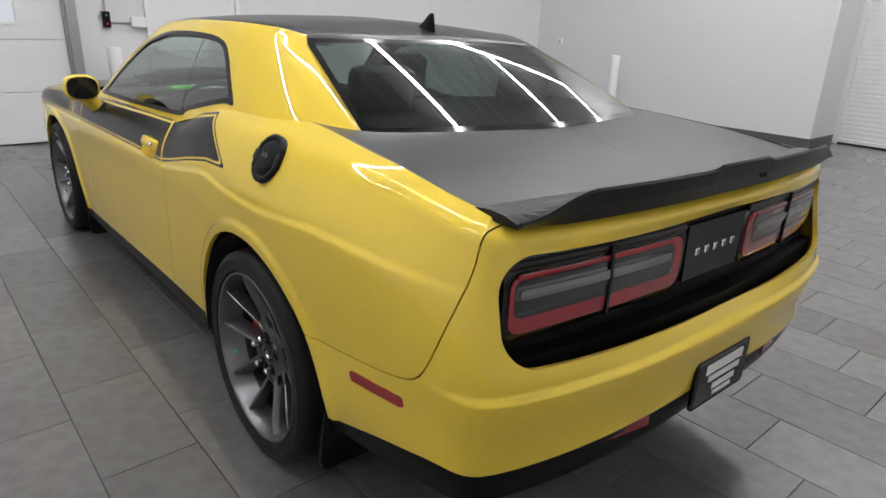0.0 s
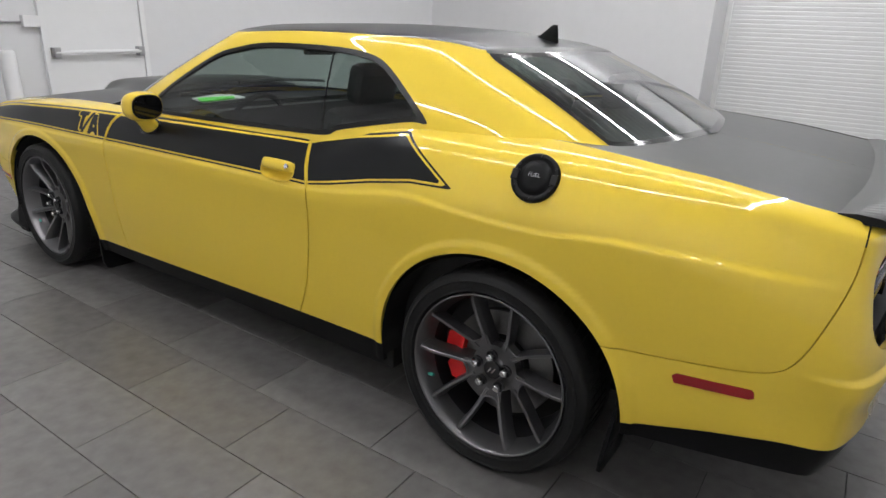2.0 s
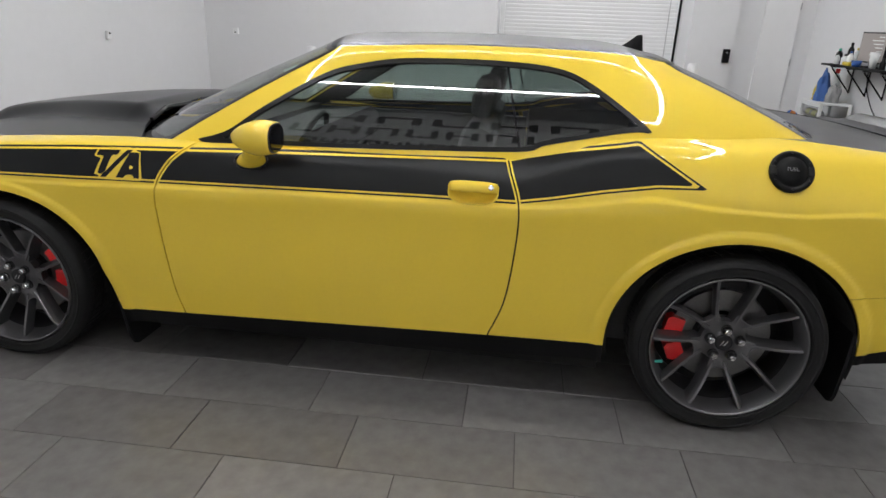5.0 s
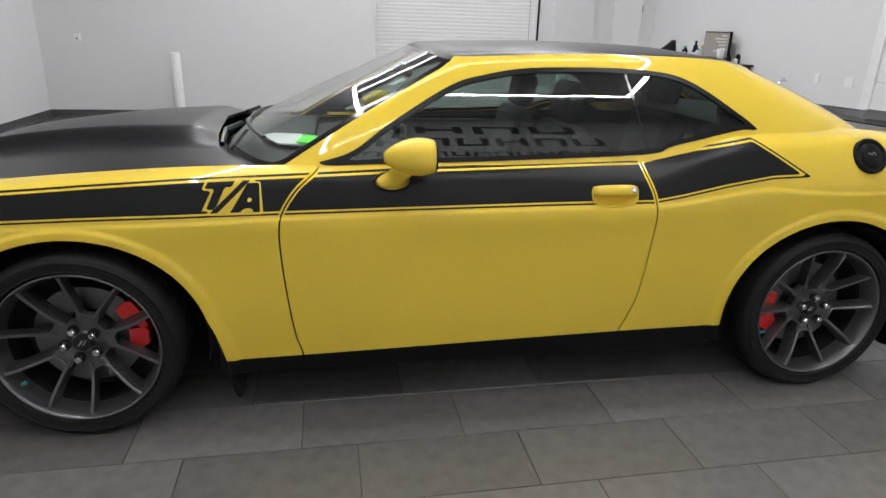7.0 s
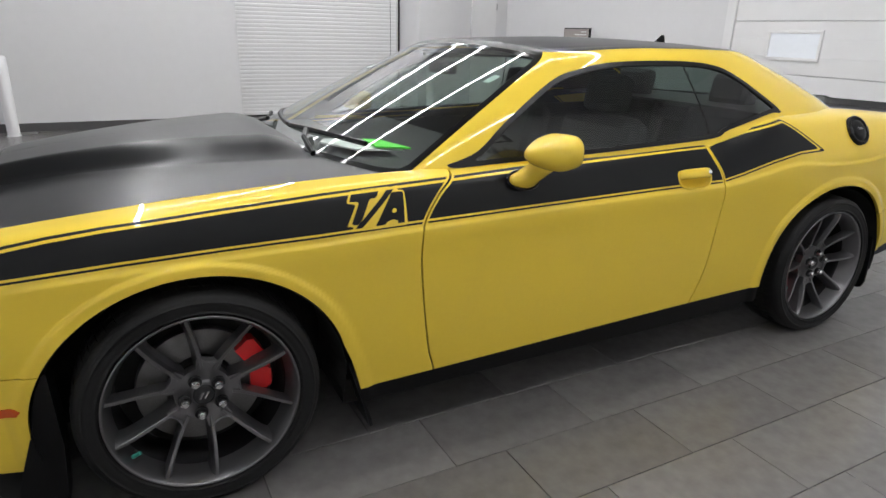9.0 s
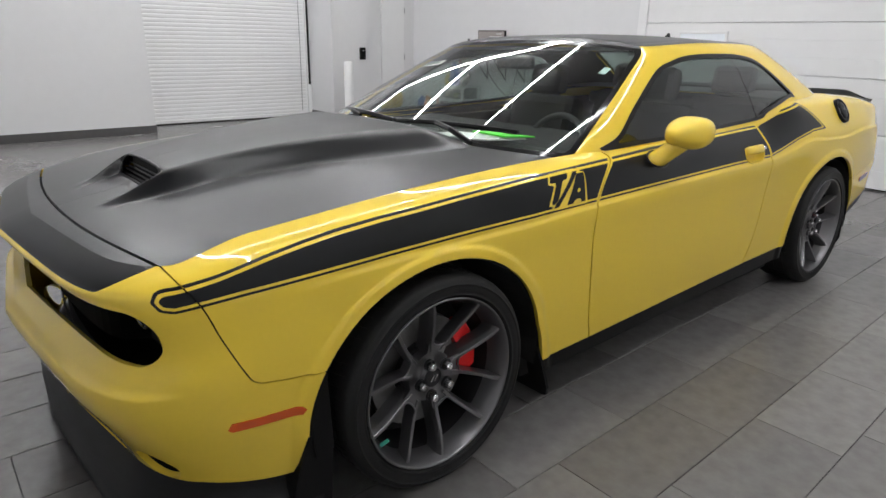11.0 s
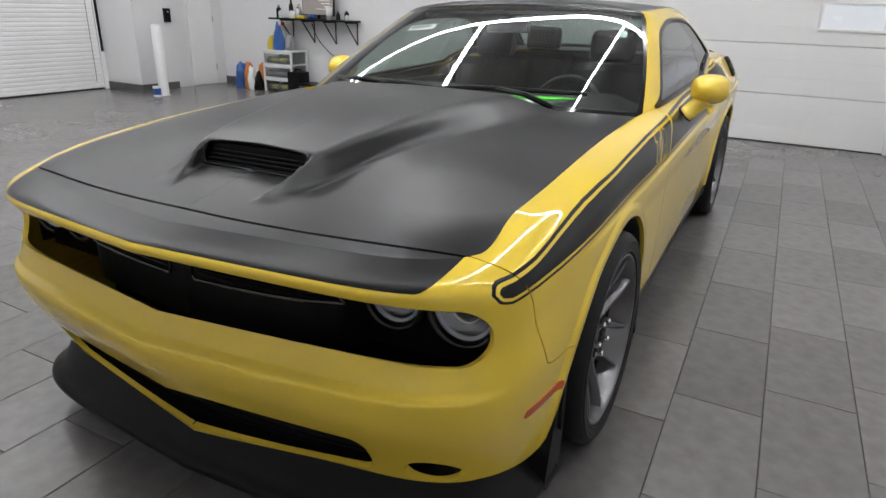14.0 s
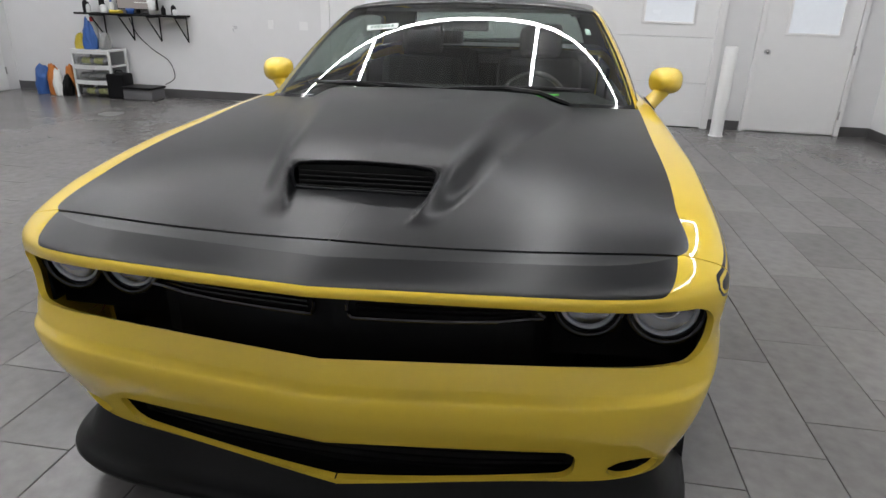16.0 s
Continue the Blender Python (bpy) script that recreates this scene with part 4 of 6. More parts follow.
part("trunk_liner", box((-0.60, -2.30, 0.32), (0.60, -1.75, 0.95)), DARK, car)

# ---- front end ----
def strip_panel(name, half, y_of, lo, hi, mat, parent, label="", depth=0.02):
    """A band across the car that follows the bow of its nose or tail."""
    bm = bmesh.new()
    rows = []
    for x in np.linspace(-half, half, 41):
        y = y_of(abs(x))
        rows.append([bm.verts.new((x, y, lo(abs(x)))), bm.verts.new((x, y, hi(abs(x)))), bm.verts.new((x, y - math.copysign(depth, y), hi(abs(x)))), bm.verts.new((x, y - math.copysign(depth, y), lo(abs(x))))])
    for p, q in zip(rows, rows[1:]):
        for n in range(4):
            bm.faces.new((p[n], p[(n + 1) % 4], q[(n + 1) % 4], q[n]))
    bm.faces.new(rows[0]), bm.faces.new(rows[-1][::-1])
    return part(name, bm, mat, parent, label, smooth=False)


bow = lambda x: 2.345 - 0.30 * x**2.2
panel_y = pieces((0, 0.30, 0.47, 0.53, 0.88), (2.318, 2.296, 2.262, 2.186, 2.166))
grille = strip_panel("grille", 0.872, lambda x: float(panel_y(x)), lambda x: 0.56, lambda x: 0.80, BLACK, front_bumper, "black front grille panel")
for s in (-1, 1):
    part("mouth_cheek", box((s * 0.874 - 0.006, 2.05, 0.58), (s * 0.874 + 0.004, 2.205, 0.80)), BLACK, grille)
for s in (-1, 1):
    bm = bmesh.new()
    o = rounded([(0.045, 0.690), (0.05, 0.738), (0.10, 0.748), (0.40, 0.748), (0.475, 0.744), (0.485, 0.712), (0.47, 0.692), (0.10, 0.680)], 4, closed=True)
    outer = [Vector((s * a, float(panel_y(min(a, 0.47))) + 0.004, b)) for a, b in o]
    tube([v + Vector((0, 0.008, 0)) for v in outer + [outer[0]]], 0.005, bm, 6)
    part("grille_frame", bm, GLOSSBLACK, grille)
    for k in range(4):
        zz = 0.696 + 0.0135 * k
        part("grille_slat", tube([(s * a, float(panel_y(a)) + 0.004, zz + 0.01 * a) for a in np.linspace(0.06, 0.47, 8)], 0.004, sides=5), GLOSSBLACK, grille)


REFLECTOR = material("lamp_bowl", (0.22, 0.22, 0.225), 0.22, 0.9)


def headlamp(x, y, z, r, inner):
    h = empty("headlight", "", "", (x, y, z))
    h.parent = car
    h["label"] = "round projector headlight with a bright ring"
    part("bezel", lathe([(r + 0.020, -0.04), (r + 0.018, 0.002), (r + 0.010, 0.006), (r + 0.003, 0.0), (r, -0.03)], axis="y", steps=48), GLOSSBLACK, h, smooth=True)
    part("light_ring", lathe([(r, -0.016), (r - 0.002, -0.008), (r - 0.008, -0.010), (r - 0.010, -0.018)], axis="y", steps=48), HALO, h, "white ring lamp", smooth=True)
    part("reflector", lathe([(r - 0.010, -0.018), (r - 0.018, -0.024), (r - 0.030, -0.030), (0.0, -0.034)], axis="y", steps=40), REFLECTOR, h, smooth=True)
    part("lens_ring", lathe([(0.040, -0.032), (0.042, -0.026), (0.038, -0.020), (0.034, -0.026)], axis="y", steps=32), LAMPGREY, h, smooth=True)
    part("projector", lathe([(0.034, -0.034), (0.028, -0.018), (0.016, -0.009), (0.0, -0.006)], axis="y", steps=32), GLOSSBLACK, h, smooth=True)
    part("lamp_cover", lathe([(r, -0.006), (r * 0.8, -0.001), (r * 0.4, 0.003), (0.0, 0.004)], axis="y", steps=32), LENS, h, smooth=True)


HALO = material("halo_ring", (0.62, 0.63, 0.65), 0.2, 0.2, coat=0.5)
for s in (-1, 1):
    headlamp(s * 0.780, 2.216, 0.722, 0.077, False)
    headlamp(s * 0.602, 2.226, 0.720, 0.070, True)

# lower mouth: dark mesh behind the opening
low_bow = lambda x: 2.33 - 0.12 * x**2
mesh_panel = strip_panel("lower_grille", 0.62, lambda x: low_bow(x) - 0.05, lambda x: 0.17, lambda x: 0.44, DARK, front_bumper, "black lower grille")
for k in range(9):
    zz = 0.222 + 0.022 * k
    part("lower_slat", tube([(a, low_bow(abs(a)) - 0.035, zz + 0.05 * a * a) for a in np.linspace(-0.58, 0.58, 13)], 0.0045, sides=5), BLACK, mesh_panel)
for s in (-1, 1):
    fog = part("fog_light", lathe([(0.062, -0.05), (0.060, 0.0), (0.045, -0.01), (0.038, -0.012)], axis="y", at=(s * 0.745, 2.215, 0.306), steps=32), GLOSSBLACK, front_bumper, "round fog light in a recess", smooth=True)
    part("fog_lens", lathe([(0.040, -0.012), (0.030, -0.006), (0.0, -0.002)], axis="y", at=(s * 0.745, 2.215, 0.306), steps=32), LAMPGREY, fog, smooth=True)
    part("fog_backing", lathe([(0.0, -0.045), (0.075, -0.045)], axis="y", at=(s * 0.745, 2.215, 0.306), steps=24), DARK, fog)

# splitter: a chin that wraps the nose and rises at the wheel openings
def sweep_section(s_values, section):
    rows = []
    e = 1e-3
    for s in s_values:
        tx, ty = float(plan_x(s + e) - plan_x(s - e)), float(plan_y(s + e) - plan_y(s - e))
        n = math.hypot(tx, ty)
        ox, oy = ty / n, -tx / n
        rows.append([(float(plan_x(s)) + ox * d, float(plan_y(s)) + oy * d, z) for d, z in section(s)])
    return np.array(rows)


chin_top = pieces((0, 0.6, 1, 1.3, 1.5), (0.214, 0.262, 0.268, 0.25, 0.235))


def chin(s):
    top = float(chin_top(s))
    push = -0.035 * max(0.0, 1 - s / 0.9)
    return [(-0.24, top), (-0.125, top), (-0.105, top - 0.012), (-0.062 + push, 0.168), (-0.030 + push, 0.150), (-0.016 + push, 0.138), (-0.012 + push, 0.126), (-0.020 + push, 0.108), (-0.04 + push, 0.100), (-0.24, 0.105)]


g = sweep_section(np.linspace(0, 1.42, 70), chin)
splitter = show("chin_splitter", Sheet.grid(g, flip=True), BLACK, car, "matte black chin splitter", join=True)
for s in (-1, 1):
    flap = prism([(1.865, 0.53), (1.89, 0.52), (1.925, 0.36), (1.97, 0.22), (1.99, 0.13), (1.97, 0.10), (1.87, 0.10), (1.855, 0.30)], 0.12, lambda a, b, d: Vector((s * (0.815 + d), a, b)))
    part("arch_flap", flap, BLACK, splitter)


def on_body(y, z, sheet_co, sheet_no):
    """The place and the normal of the body's left side nearest to a y and a z."""
    d = (sheet_co[:, 1] - y) ** 2 + (sheet_co[:, 2] - z) ** 2 + (sheet_co[:, 0] > -0.6) * 9
    k = np.argsort(d)[:4]
    w = 1 / (d[k] + 1e-6)
    return Vector((sheet_co[k] * w[:, None]).sum(0) / w.sum()), Vector((sheet_no[k] * w[:, None]).sum(0)).normalized()


whole = Sheet.grid(body)


def mounted(y, z, lift=0.0):
    """A pose on the body's left side: local z outwards, local x towards the tail, local y up."""
    p, n = on_body(y, z, whole.co, whole.no)
    u = Vector((0, -1, 0))
    u = (u - n * u.dot(n)).normalized()
    v = n.cross(u)
    return Matrix.Translation(p + n * lift) @ Matrix((u, v, n)).transposed().to_4x4()


def both_sides(name, bm, m, mat, parent, label="", smooth=False):
    """A part set on the body by m, and its mirror image."""
    out = []
    for s in (1, -1):
        copy = bm.copy()
        bmesh.ops.transform(copy, matrix=m, verts=copy.verts)
        if s < 0:
            bmesh.ops.transform(copy, matrix=Matrix.Diagonal((-1, 1, 1, 1)), verts=copy.verts)
        out.append(part(name, copy, mat, parent, label, smooth))
    bm.free()
    return out


def on_skin(name, outline, depth, mat, parent, label=""):
    """A flush lens that follows the body's skin inside an outline in y and z."""
    lens = whole.split(lambda co: np.where(co[:, 0] < -0.6, inside(outline, 1, 2)(co), 1))[0]
    show(name, lens.raised(depth).rimmed(depth + 0.004), mat, parent, label)


on_skin("side_marker", [(2.142, 0.457), (1.935, 0.449), (1.937, 0.424), (2.132, 0.430)], 0.003, AMBER, front_bumper, "amber side marker lens")
on_skin("rear_marker", [(-2.043, 0.576), (-2.243, 0.589), (-2.247, 0.561), (-2.047, 0.547)], 0.003, REDLENS, rear_bumper, "red side marker lens")

# fuel cap: black filler door on the left rear quarter only
m = mounted(-1.575, 1.022, 0.002)
cap = lathe([(0.074, -0.01), (0.074, 0.006), (0.070, 0.010), (0.060, 0.010), (0.056, 0.004), (0.052, 0.004), (0.050, 0.010), (0.030, 0.013), (0.0, 0.014)], axis="z", steps=48)
bmesh.ops.transform(cap, matrix=m, verts=cap.verts)
fuel = part("fuel_door", cap, BLACK, quarter, "round black fuel filler door", smooth=True)
for k in range(6):
    a = math.radians(60 * k + 30)
    bolt = rod((0.065 * math.cos(a), 0.065 * math.sin(a), 0.008), (0.065 * math.cos(a), 0.065 * math.sin(a), 0.0125), 0.004, sides=8)
    bmesh.ops.transform(bolt, matrix=m, verts=bolt.verts)
    part("bolt", bolt, TRIM, fuel)
for lo, hi in ((-0.075, -0.05), (0.05, 0.072)):
    lug = box((lo, -0.016, 0.002), (hi, 0.016, 0.012), 0.003)
    bmesh.ops.transform(lug, matrix=m, verts=lug.verts)
    part("hinge_lug", lug, TRIM, fuel)


def lettering(name, text, size, m, mat, parent=None, label="", depth=0.001):
    """Flat raised letters from the built-in font; local x along the line, y up, z out."""
    curve = bpy.data.curves.new(name, "FONT")
    curve.body, curve.size, curve.extrude, curve.align_x, curve.align_y = text, size, depth, "CENTER", "CENTER"
    tmp = bpy.data.objects.new(name, curve)
    scene.collection.objects.link(tmp)
    me = bpy.data.meshes.new_from_object(tmp.evaluated_get(bpy.context.evaluated_depsgraph_get()))
    bpy.data.objects.remove(tmp)
    me.transform(m)
    return link(name, me, mat, parent, label)


lettering("fuel_lettering", "FUEL", 0.018, m @ Matrix.Translation((0, 0.004, 0.0145)), LAMPGREY, fuel)

# door handles: a cup in the skin with a bridge across it
m = mounted(*HANDLE, 0.0)
cup = bmesh.new()
rings = []
for f, d in ((1.015, 0.0), (1.0, 0.003), (0.955, 0.0025), (0.93, -0.003), (0.85, -0.016), (0.65, -0.024), (0.3, -0.027)):
    rings.append([cup.verts.new((a * f, b * f, d)) for a, b in CUP])
for p, q in zip(rings, rings[1:]):
    for k in range(len(CUP)):
        cup.faces.new((p[k], p[(k + 1) % len(CUP)], q[(k + 1) % len(CUP)], q[k]))
cup.faces.new(rings[-1])
handles = both_sides("door_handle", cup, m, PAINT, door, "gold pull handle set in a cup", True)
bar = bmesh.new()
rows = []
for f in np.linspace(-1, 1, 15):
    lift = 0.018 * (1 - abs(f) ** 4) + 0.001
    hw = 0.021 * (1 - 0.2 * abs(f) ** 4)
    c = 0.012
    rows.append([bar.verts.new((0.088 * f, c + hw * math.cos(a), lift + 0.008 * math.sin(a))) for a in np.linspace(0, 2 * math.pi, 10, endpoint=False)])
for p, q in zip(rows, rows[1:]):
    for k in range(10):
        bar.faces.new((p[k], p[(k + 1) % 10], q[(k + 1) % 10], q[k]))
bar.faces.new(rows[0]), bar.faces.new(rows[-1][::-1])
both_sides("grip", bar, m, PAINT, handles[0], "", True)
lock = lathe([(0.010, 0.010), (0.010, 0.029), (0.007, 0.031), (0.0, 0.031)], axis="z", steps=20, at=(0.066, 0.012, -0.006))
both_sides("lock_cylinder", lock, m, CHROME, handles[0])

# door mirrors
for s in (-1, 1):
    bm = bmesh.new()
    rows = []
    for k in range(17):
        f = k / 16
        yy = 0.395 - 0.168 * f
        size = math.sin(math.pi * min(0.5, 0.03 + f * 0.62)) ** 0.62 * (1 - 0.13 * max(0, (f - 0.6) / 0.4) ** 2)
        rows.append([])
        for j in range(28):
            a = 2 * math.pi * j / 28
            ca, sa = math.cos(a), math.sin(a)
            rows[-1].append(bm.verts.new((s * (1.018 - 0.016 * (1 - f) + 0.082 * size * math.copysign(abs(ca) ** 0.75, ca)), yy, 1.040 + 0.006 * f + 0.064 * size * math.copysign(abs(sa) ** 0.8, sa))))
    for p, q in zip(rows, rows[1:]):
        for j in range(28):
            bm.faces.new((p[j], p[(j + 1) % 28], q[(j + 1) % 28], q[j]))
    bm.faces.new(rows[0]), bm.faces.new(rows[-1][::-1])
    mir = part("door_mirror", bm, PAINT, car, "gold painted door mirror", smooth=True)
    bm = bmesh.new()
    o = [(s * (1.018 + 0.068 * math.copysign(abs(math.cos(a)) ** 0.75, math.cos(a))), 1.046 + 0.052 * math.copysign(abs(math.sin(a)) ** 0.8, math.sin(a))) for a in np.linspace(0, 2 * math.pi, 28, endpoint=False)]
    part("mirror_rim", prism([(s * 1.018 + (a - s * 1.018) * 1.0, 1.046 + (b - 1.046) * 1.0) for a, b in o], 0.006, lambda a, b, d: Vector((a, 0.229 - d, b))), TRIM, mir)
    part("mirror_glass", prism([(s * 1.018 + (a - s * 1.018) * 0.92, 1.046 + (b - 1.046) * 0.92) for a, b in o], 0.003, lambda a, b, d: Vector((a, 0.222 - d, b))), MIRROR, mir)
    bm = bmesh.new()
    rows = []
    for f in np.linspace(0, 1, 9):
        c = Vector((s * (0.935 + 0.070 * f), 0.362 - 0.045 * f, 0.938 + 0.07 * f))
        w = 0.060 - 0.022 * float(smooth(0.0, 0.45, np.array(f)))
        rows.append([bm.verts.new(c + Vector((s * 0.024 * math.sin(a), w * math.cos(a), -0.026 * math.sin(a)))) for a in np.linspace(0, 2 * math.pi, 16, endpoint=False)])
    for p, q in zip(rows, rows[1:]):
        for j in range(16):
            bm.faces.new((p[j], p[(j + 1) % 16], q[(j + 1) % 16], q[j]))
    bm.faces.new(rows[0]), bm.faces.new(rows[-1][::-1])
    part("mirror_stalk", bm, PAINT, mir, smooth=True)
    gasket = [Vector((s * (0.937 + 0.027 * math.sin(a)), 0.361 + 0.064 * math.cos(a), 0.941 - 0.029 * math.sin(a))) for a in np.linspace(0, 2 * math.pi, 25)]
    part("mirror_gasket", tube(gasket, 0.004, sides=6), TRIM, mir, smooth=True)

# ---- tail ----
tail_bow = lambda x: -2.448 + 0.08 * x**2.4
tail_panel = strip_panel("tail_panel", 0.83, lambda x: tail_bow(x) + 0.0, lambda x: 0.68, lambda x: 0.985, BLACK, rear_bumper, "black tail lamp panel")
part("tail_cavity", box((-0.82, -2.372, 0.50), (0.82, -2.28, 0.94)), DARK, car)
strip_panel("tail_shelf", 0.815, lambda x: tail_bow(x) - 0.055 + 0.02 * x, lambda x: 0.650, lambda x: 0.722 + 0.01 * x, BLACK, tail_panel, depth=0.05)


def tail_band(x0, x1, z0, z1, r, s, lift, depth, lean=0.0):
    """A rounded slab across the tail that follows its bow, between two values of |x| and two heights."""
    bm = bmesh.new()
    xs = np.r_[x0 + r * (1 - np.cos(np.linspace(0, math.pi / 2, 6))), np.linspace(x0 + r, x1 - r, 14)[1:-1], x1 - r * (1 - np.sin(np.linspace(0, math.pi / 2, 6)))]
    rows = []
    for x in xs:
        d = min(max(min(x - x0, x1 - x), 0), r)
        cut = r - math.sqrt(max(r * r - (r - d) ** 2, 0))
        lo, hi, y = z0 + min(cut, (z1 - z0) / 2 - 5e-4), z1 - min(cut, (z1 - z0) / 2 - 5e-4), tail_bow(x) - lift
        rows.append([bm.verts.new((s * x, yy, z)) for yy, z in ((y, lo), (y - depth * 0.75, lo), (y - depth + lean, lo + 0.15 * (hi - lo)), (y - depth, lo + 0.5 * (hi - lo)), (y - depth + lean, hi - 0.15 * (hi - lo)), (y - depth * 0.75, hi), (y, hi))])
    for p, q in zip(rows, rows[1:]):
        for k in range(6):
            bm.faces.new((p[k], p[k + 1], q[k + 1], q[k]))
    bm.faces.new(rows[0]), bm.faces.new(rows[-1][::-1])
    return bm


for s in (-1, 1):
    lamp = part("tail_light", tail_band(0.165, 0.800, 0.762, 0.956, 0.045, s, 0.003, 0.012), GLOSSBLACK, car, "wide smoked tail light with a red band below")
    part("bezel_lip", tail_band(0.176, 0.792, 0.928, 0.948, 0.009, s, 0.010, 0.010, 0.003), TRIM, lamp)
    part("red_lens", tail_band(0.184, 0.784, 0.780, 0.920, 0.034, s, 0.012, 0.008, 0.001), TAILRED, lamp, "red outer lens")
    part("upper_band", tail_band(0.235, 0.770, 0.9065, 0.9195, 0.006, s, 0.0165, 0.005), REDLENS, lamp, "thin dark red band")
    core = part("lamp_core", tail_band(0.224, 0.774, 0.820, 0.906, 0.020, s, 0.016, 0.007, 0.003), TAILCLEAR, lamp, "smoked grey core")
    part("core_band", tail_band(0.240, 0.762, 0.862, 0.884, 0.010, s, 0.0215, 0.004, 0.001), LAMPSMOKE, core)
    part("lamp_divider", prism([(0.478, 0.772), (0.487, 0.772), (0.487, 0.86), (0.496, 0.945), (0.487, 0.945), (0.478, 0.86)], 0.027, lambda a, b, d: Vector((s * a, tail_bow(a) - d, b))), GLOSSBLACK, lamp)
badge = part("badge_panel", prism([(-0.15, 0.778), (-0.16, 0.938), (0.16, 0.938), (0.15, 0.778)], 0.016, lambda a, b, d: Vector((a, -2.447 - d, b))), GLOSSBLACK, tail_panel, "gloss black centre panel")
for k in range(5):
    x = -0.098 + 0.049 * k
    part("badge_bar", box((x - 0.011, -2.467, 0.845), (x + 0.011, -2.461, 0.867), 0.003), CHROME, badge)

# spoiler on the trunk's edge
def wing(x):
    a = abs(x)
    up = 0.010 * float(smooth(0.17, 0.13, np.array(a)))
    end = float(smooth(0.60, 0.80, np.array(a)))
    back = -2.512 + 0.10 * a**2.5
    low = 1.024 + 0.004 * end
    top = 1.098 + up - 0.052 * end
    chord = 0.150 - 0.01 * end
    return [(back + chord, 1.046), (back + chord * 0.72, 1.051), (back + chord * 0.38, 1.060 - 0.012 * end), (back + chord * 0.13, top - 0.008), (back + 0.006, top), (back, top - 0.005), (back + 0.006, (top + low) / 2), (back + 0.020, low), (back + chord * 0.9, 1.028)]


bm = bmesh.new()
rows = [[bm.verts.new((x, y, z)) for y, z in wing(x)] for x in np.r_[-0.80, np.linspace(-0.79, 0.79, 61), 0.80]]
for p, q in zip(rows, rows[1:]):
    for k in range(9):
        bm.faces.new((p[k], p[(k + 1) % 9], q[(k + 1) % 9], q[k]))
bm.faces.new(rows[0]), bm.faces.new(rows[-1][::-1])
spoiler = part("spoiler", bm, TRIM, trunk, "satin black lip spoiler")
part("spoiler_camera", box((0.10, -2.512, 1.050), (0.125, -2.495, 1.062), 0.002), GLOSSBLACK, spoiler)

# plate, reflectors
plate = part("dealer_plate", box((-0.155, -2.560, 0.415), (0.155, -2.545, 0.567), 0.012), GLOSSBLACK, rear_bumper, "black dealer plate with white bars")
for lo, hi, z0, z1 in ((-0.105, 0.105, 0.518, 0.548), (-0.085, 0.095, 0.490, 0.509), (-0.055, 0.075, 0.459, 0.478), (-0.045, 0.06, 0.438, 0.451)):
    part("plate_bar", box((lo, -2.563, z0), (hi, -2.560, z1), 0.001), PAPER, plate)
for s in (-1, 1):
    r = prism([(0.33, 0.438), (0.335, 0.474), (0.50, 0.490), (0.53, 0.478), (0.51, 0.446)], 0.02, lambda a, b, d: Vector((s * a, float(np.interp(a, (0.3, 0.55), (-2.536, -2.506))) - 0.004 + d, b)))
    part("rear_reflector", r, REDLENS, rear_bumper, "red reflector strip")

# shark-fin aerial
bm = bmesh.new()
rows = []
for f in np.linspace(0, 1, 9):
    z = f * 0.068
    y0, y1 = -1.015 - 0.125 * f ** 0.75, -1.175 + 0.012 * f
    w = 0.022 * (1 - f) ** 0.6 + 0.003
    rows.append([bm.verts.new((w * math.sin(a) * (0.6 + 0.4 * math.cos(a / 2 + math.pi / 2) ** 2), y0 + (y1 - y0) * (0.5 - 0.5 * math.cos(a)), 1.385 + z - 0.012 * (1 - f))) for a in np.linspace(0, 2 * math.pi, 18, endpoint=False)])
for p, q in zip(rows, rows[1:]):
    for k in range(18):
        bm.faces.new((p[k], p[(k + 1) % 18], q[(k + 1) % 18], q[k]))
bm.faces.new(rows[-1])
part("aerial_fin", bm, BLACK, car, "black shark-fin aerial", smooth=True)

# mudflaps
for s in (-1, 1):
    for yy, top_z, low_z, lean in ((1.005, 0.36, 0.095, 0.078), (-1.925, 0.50, 0.16, -0.03)):
        part("mud_flap", prism([(0.74, top_z), (0.918, top_z), (0.940, (top_z + low_z) / 2), (0.946, low_z + 0.04), (0.935, low_z + 0.008), (0.915, low_z), (0.75, low_z)], 0.012, lambda a, b, d: Vector((s * a, yy + (top_z - b) * -lean / 0.3 + d, b))), BLACK, car, "black mud flap")

# scoop interior
part("scoop_cavity", box((-0.195, 1.86, 0.86), (0.195, 2.004, hood_z(0, 2.004) - 0.012)), DARK, hood_ob)
part("scoop_floor", box((-0.20, 1.99, 0.87), (0.20, 2.07, hood_z(0, 2.06) - 0.010)), DARK, hood_ob)
rim_line = [Vector((x, y, hood_z(x, y) + 0.001)) for x, y in SCOOP]
part("scoop_rim", tube(rim_line + [rim_line[0]], 0.0045, sides=8), SATIN, hood_ob, smooth=True)
for k in range(4):
    zz = hood_z(0, 2.066) + 0.004 + 0.011 * k
    part("scoop_slat", tube([(a, 2.040 - 0.008 * k, zz) for a in np.linspace(-0.186, 0.186, 9)], 0.0028, sides=6), TRIM, hood_ob)

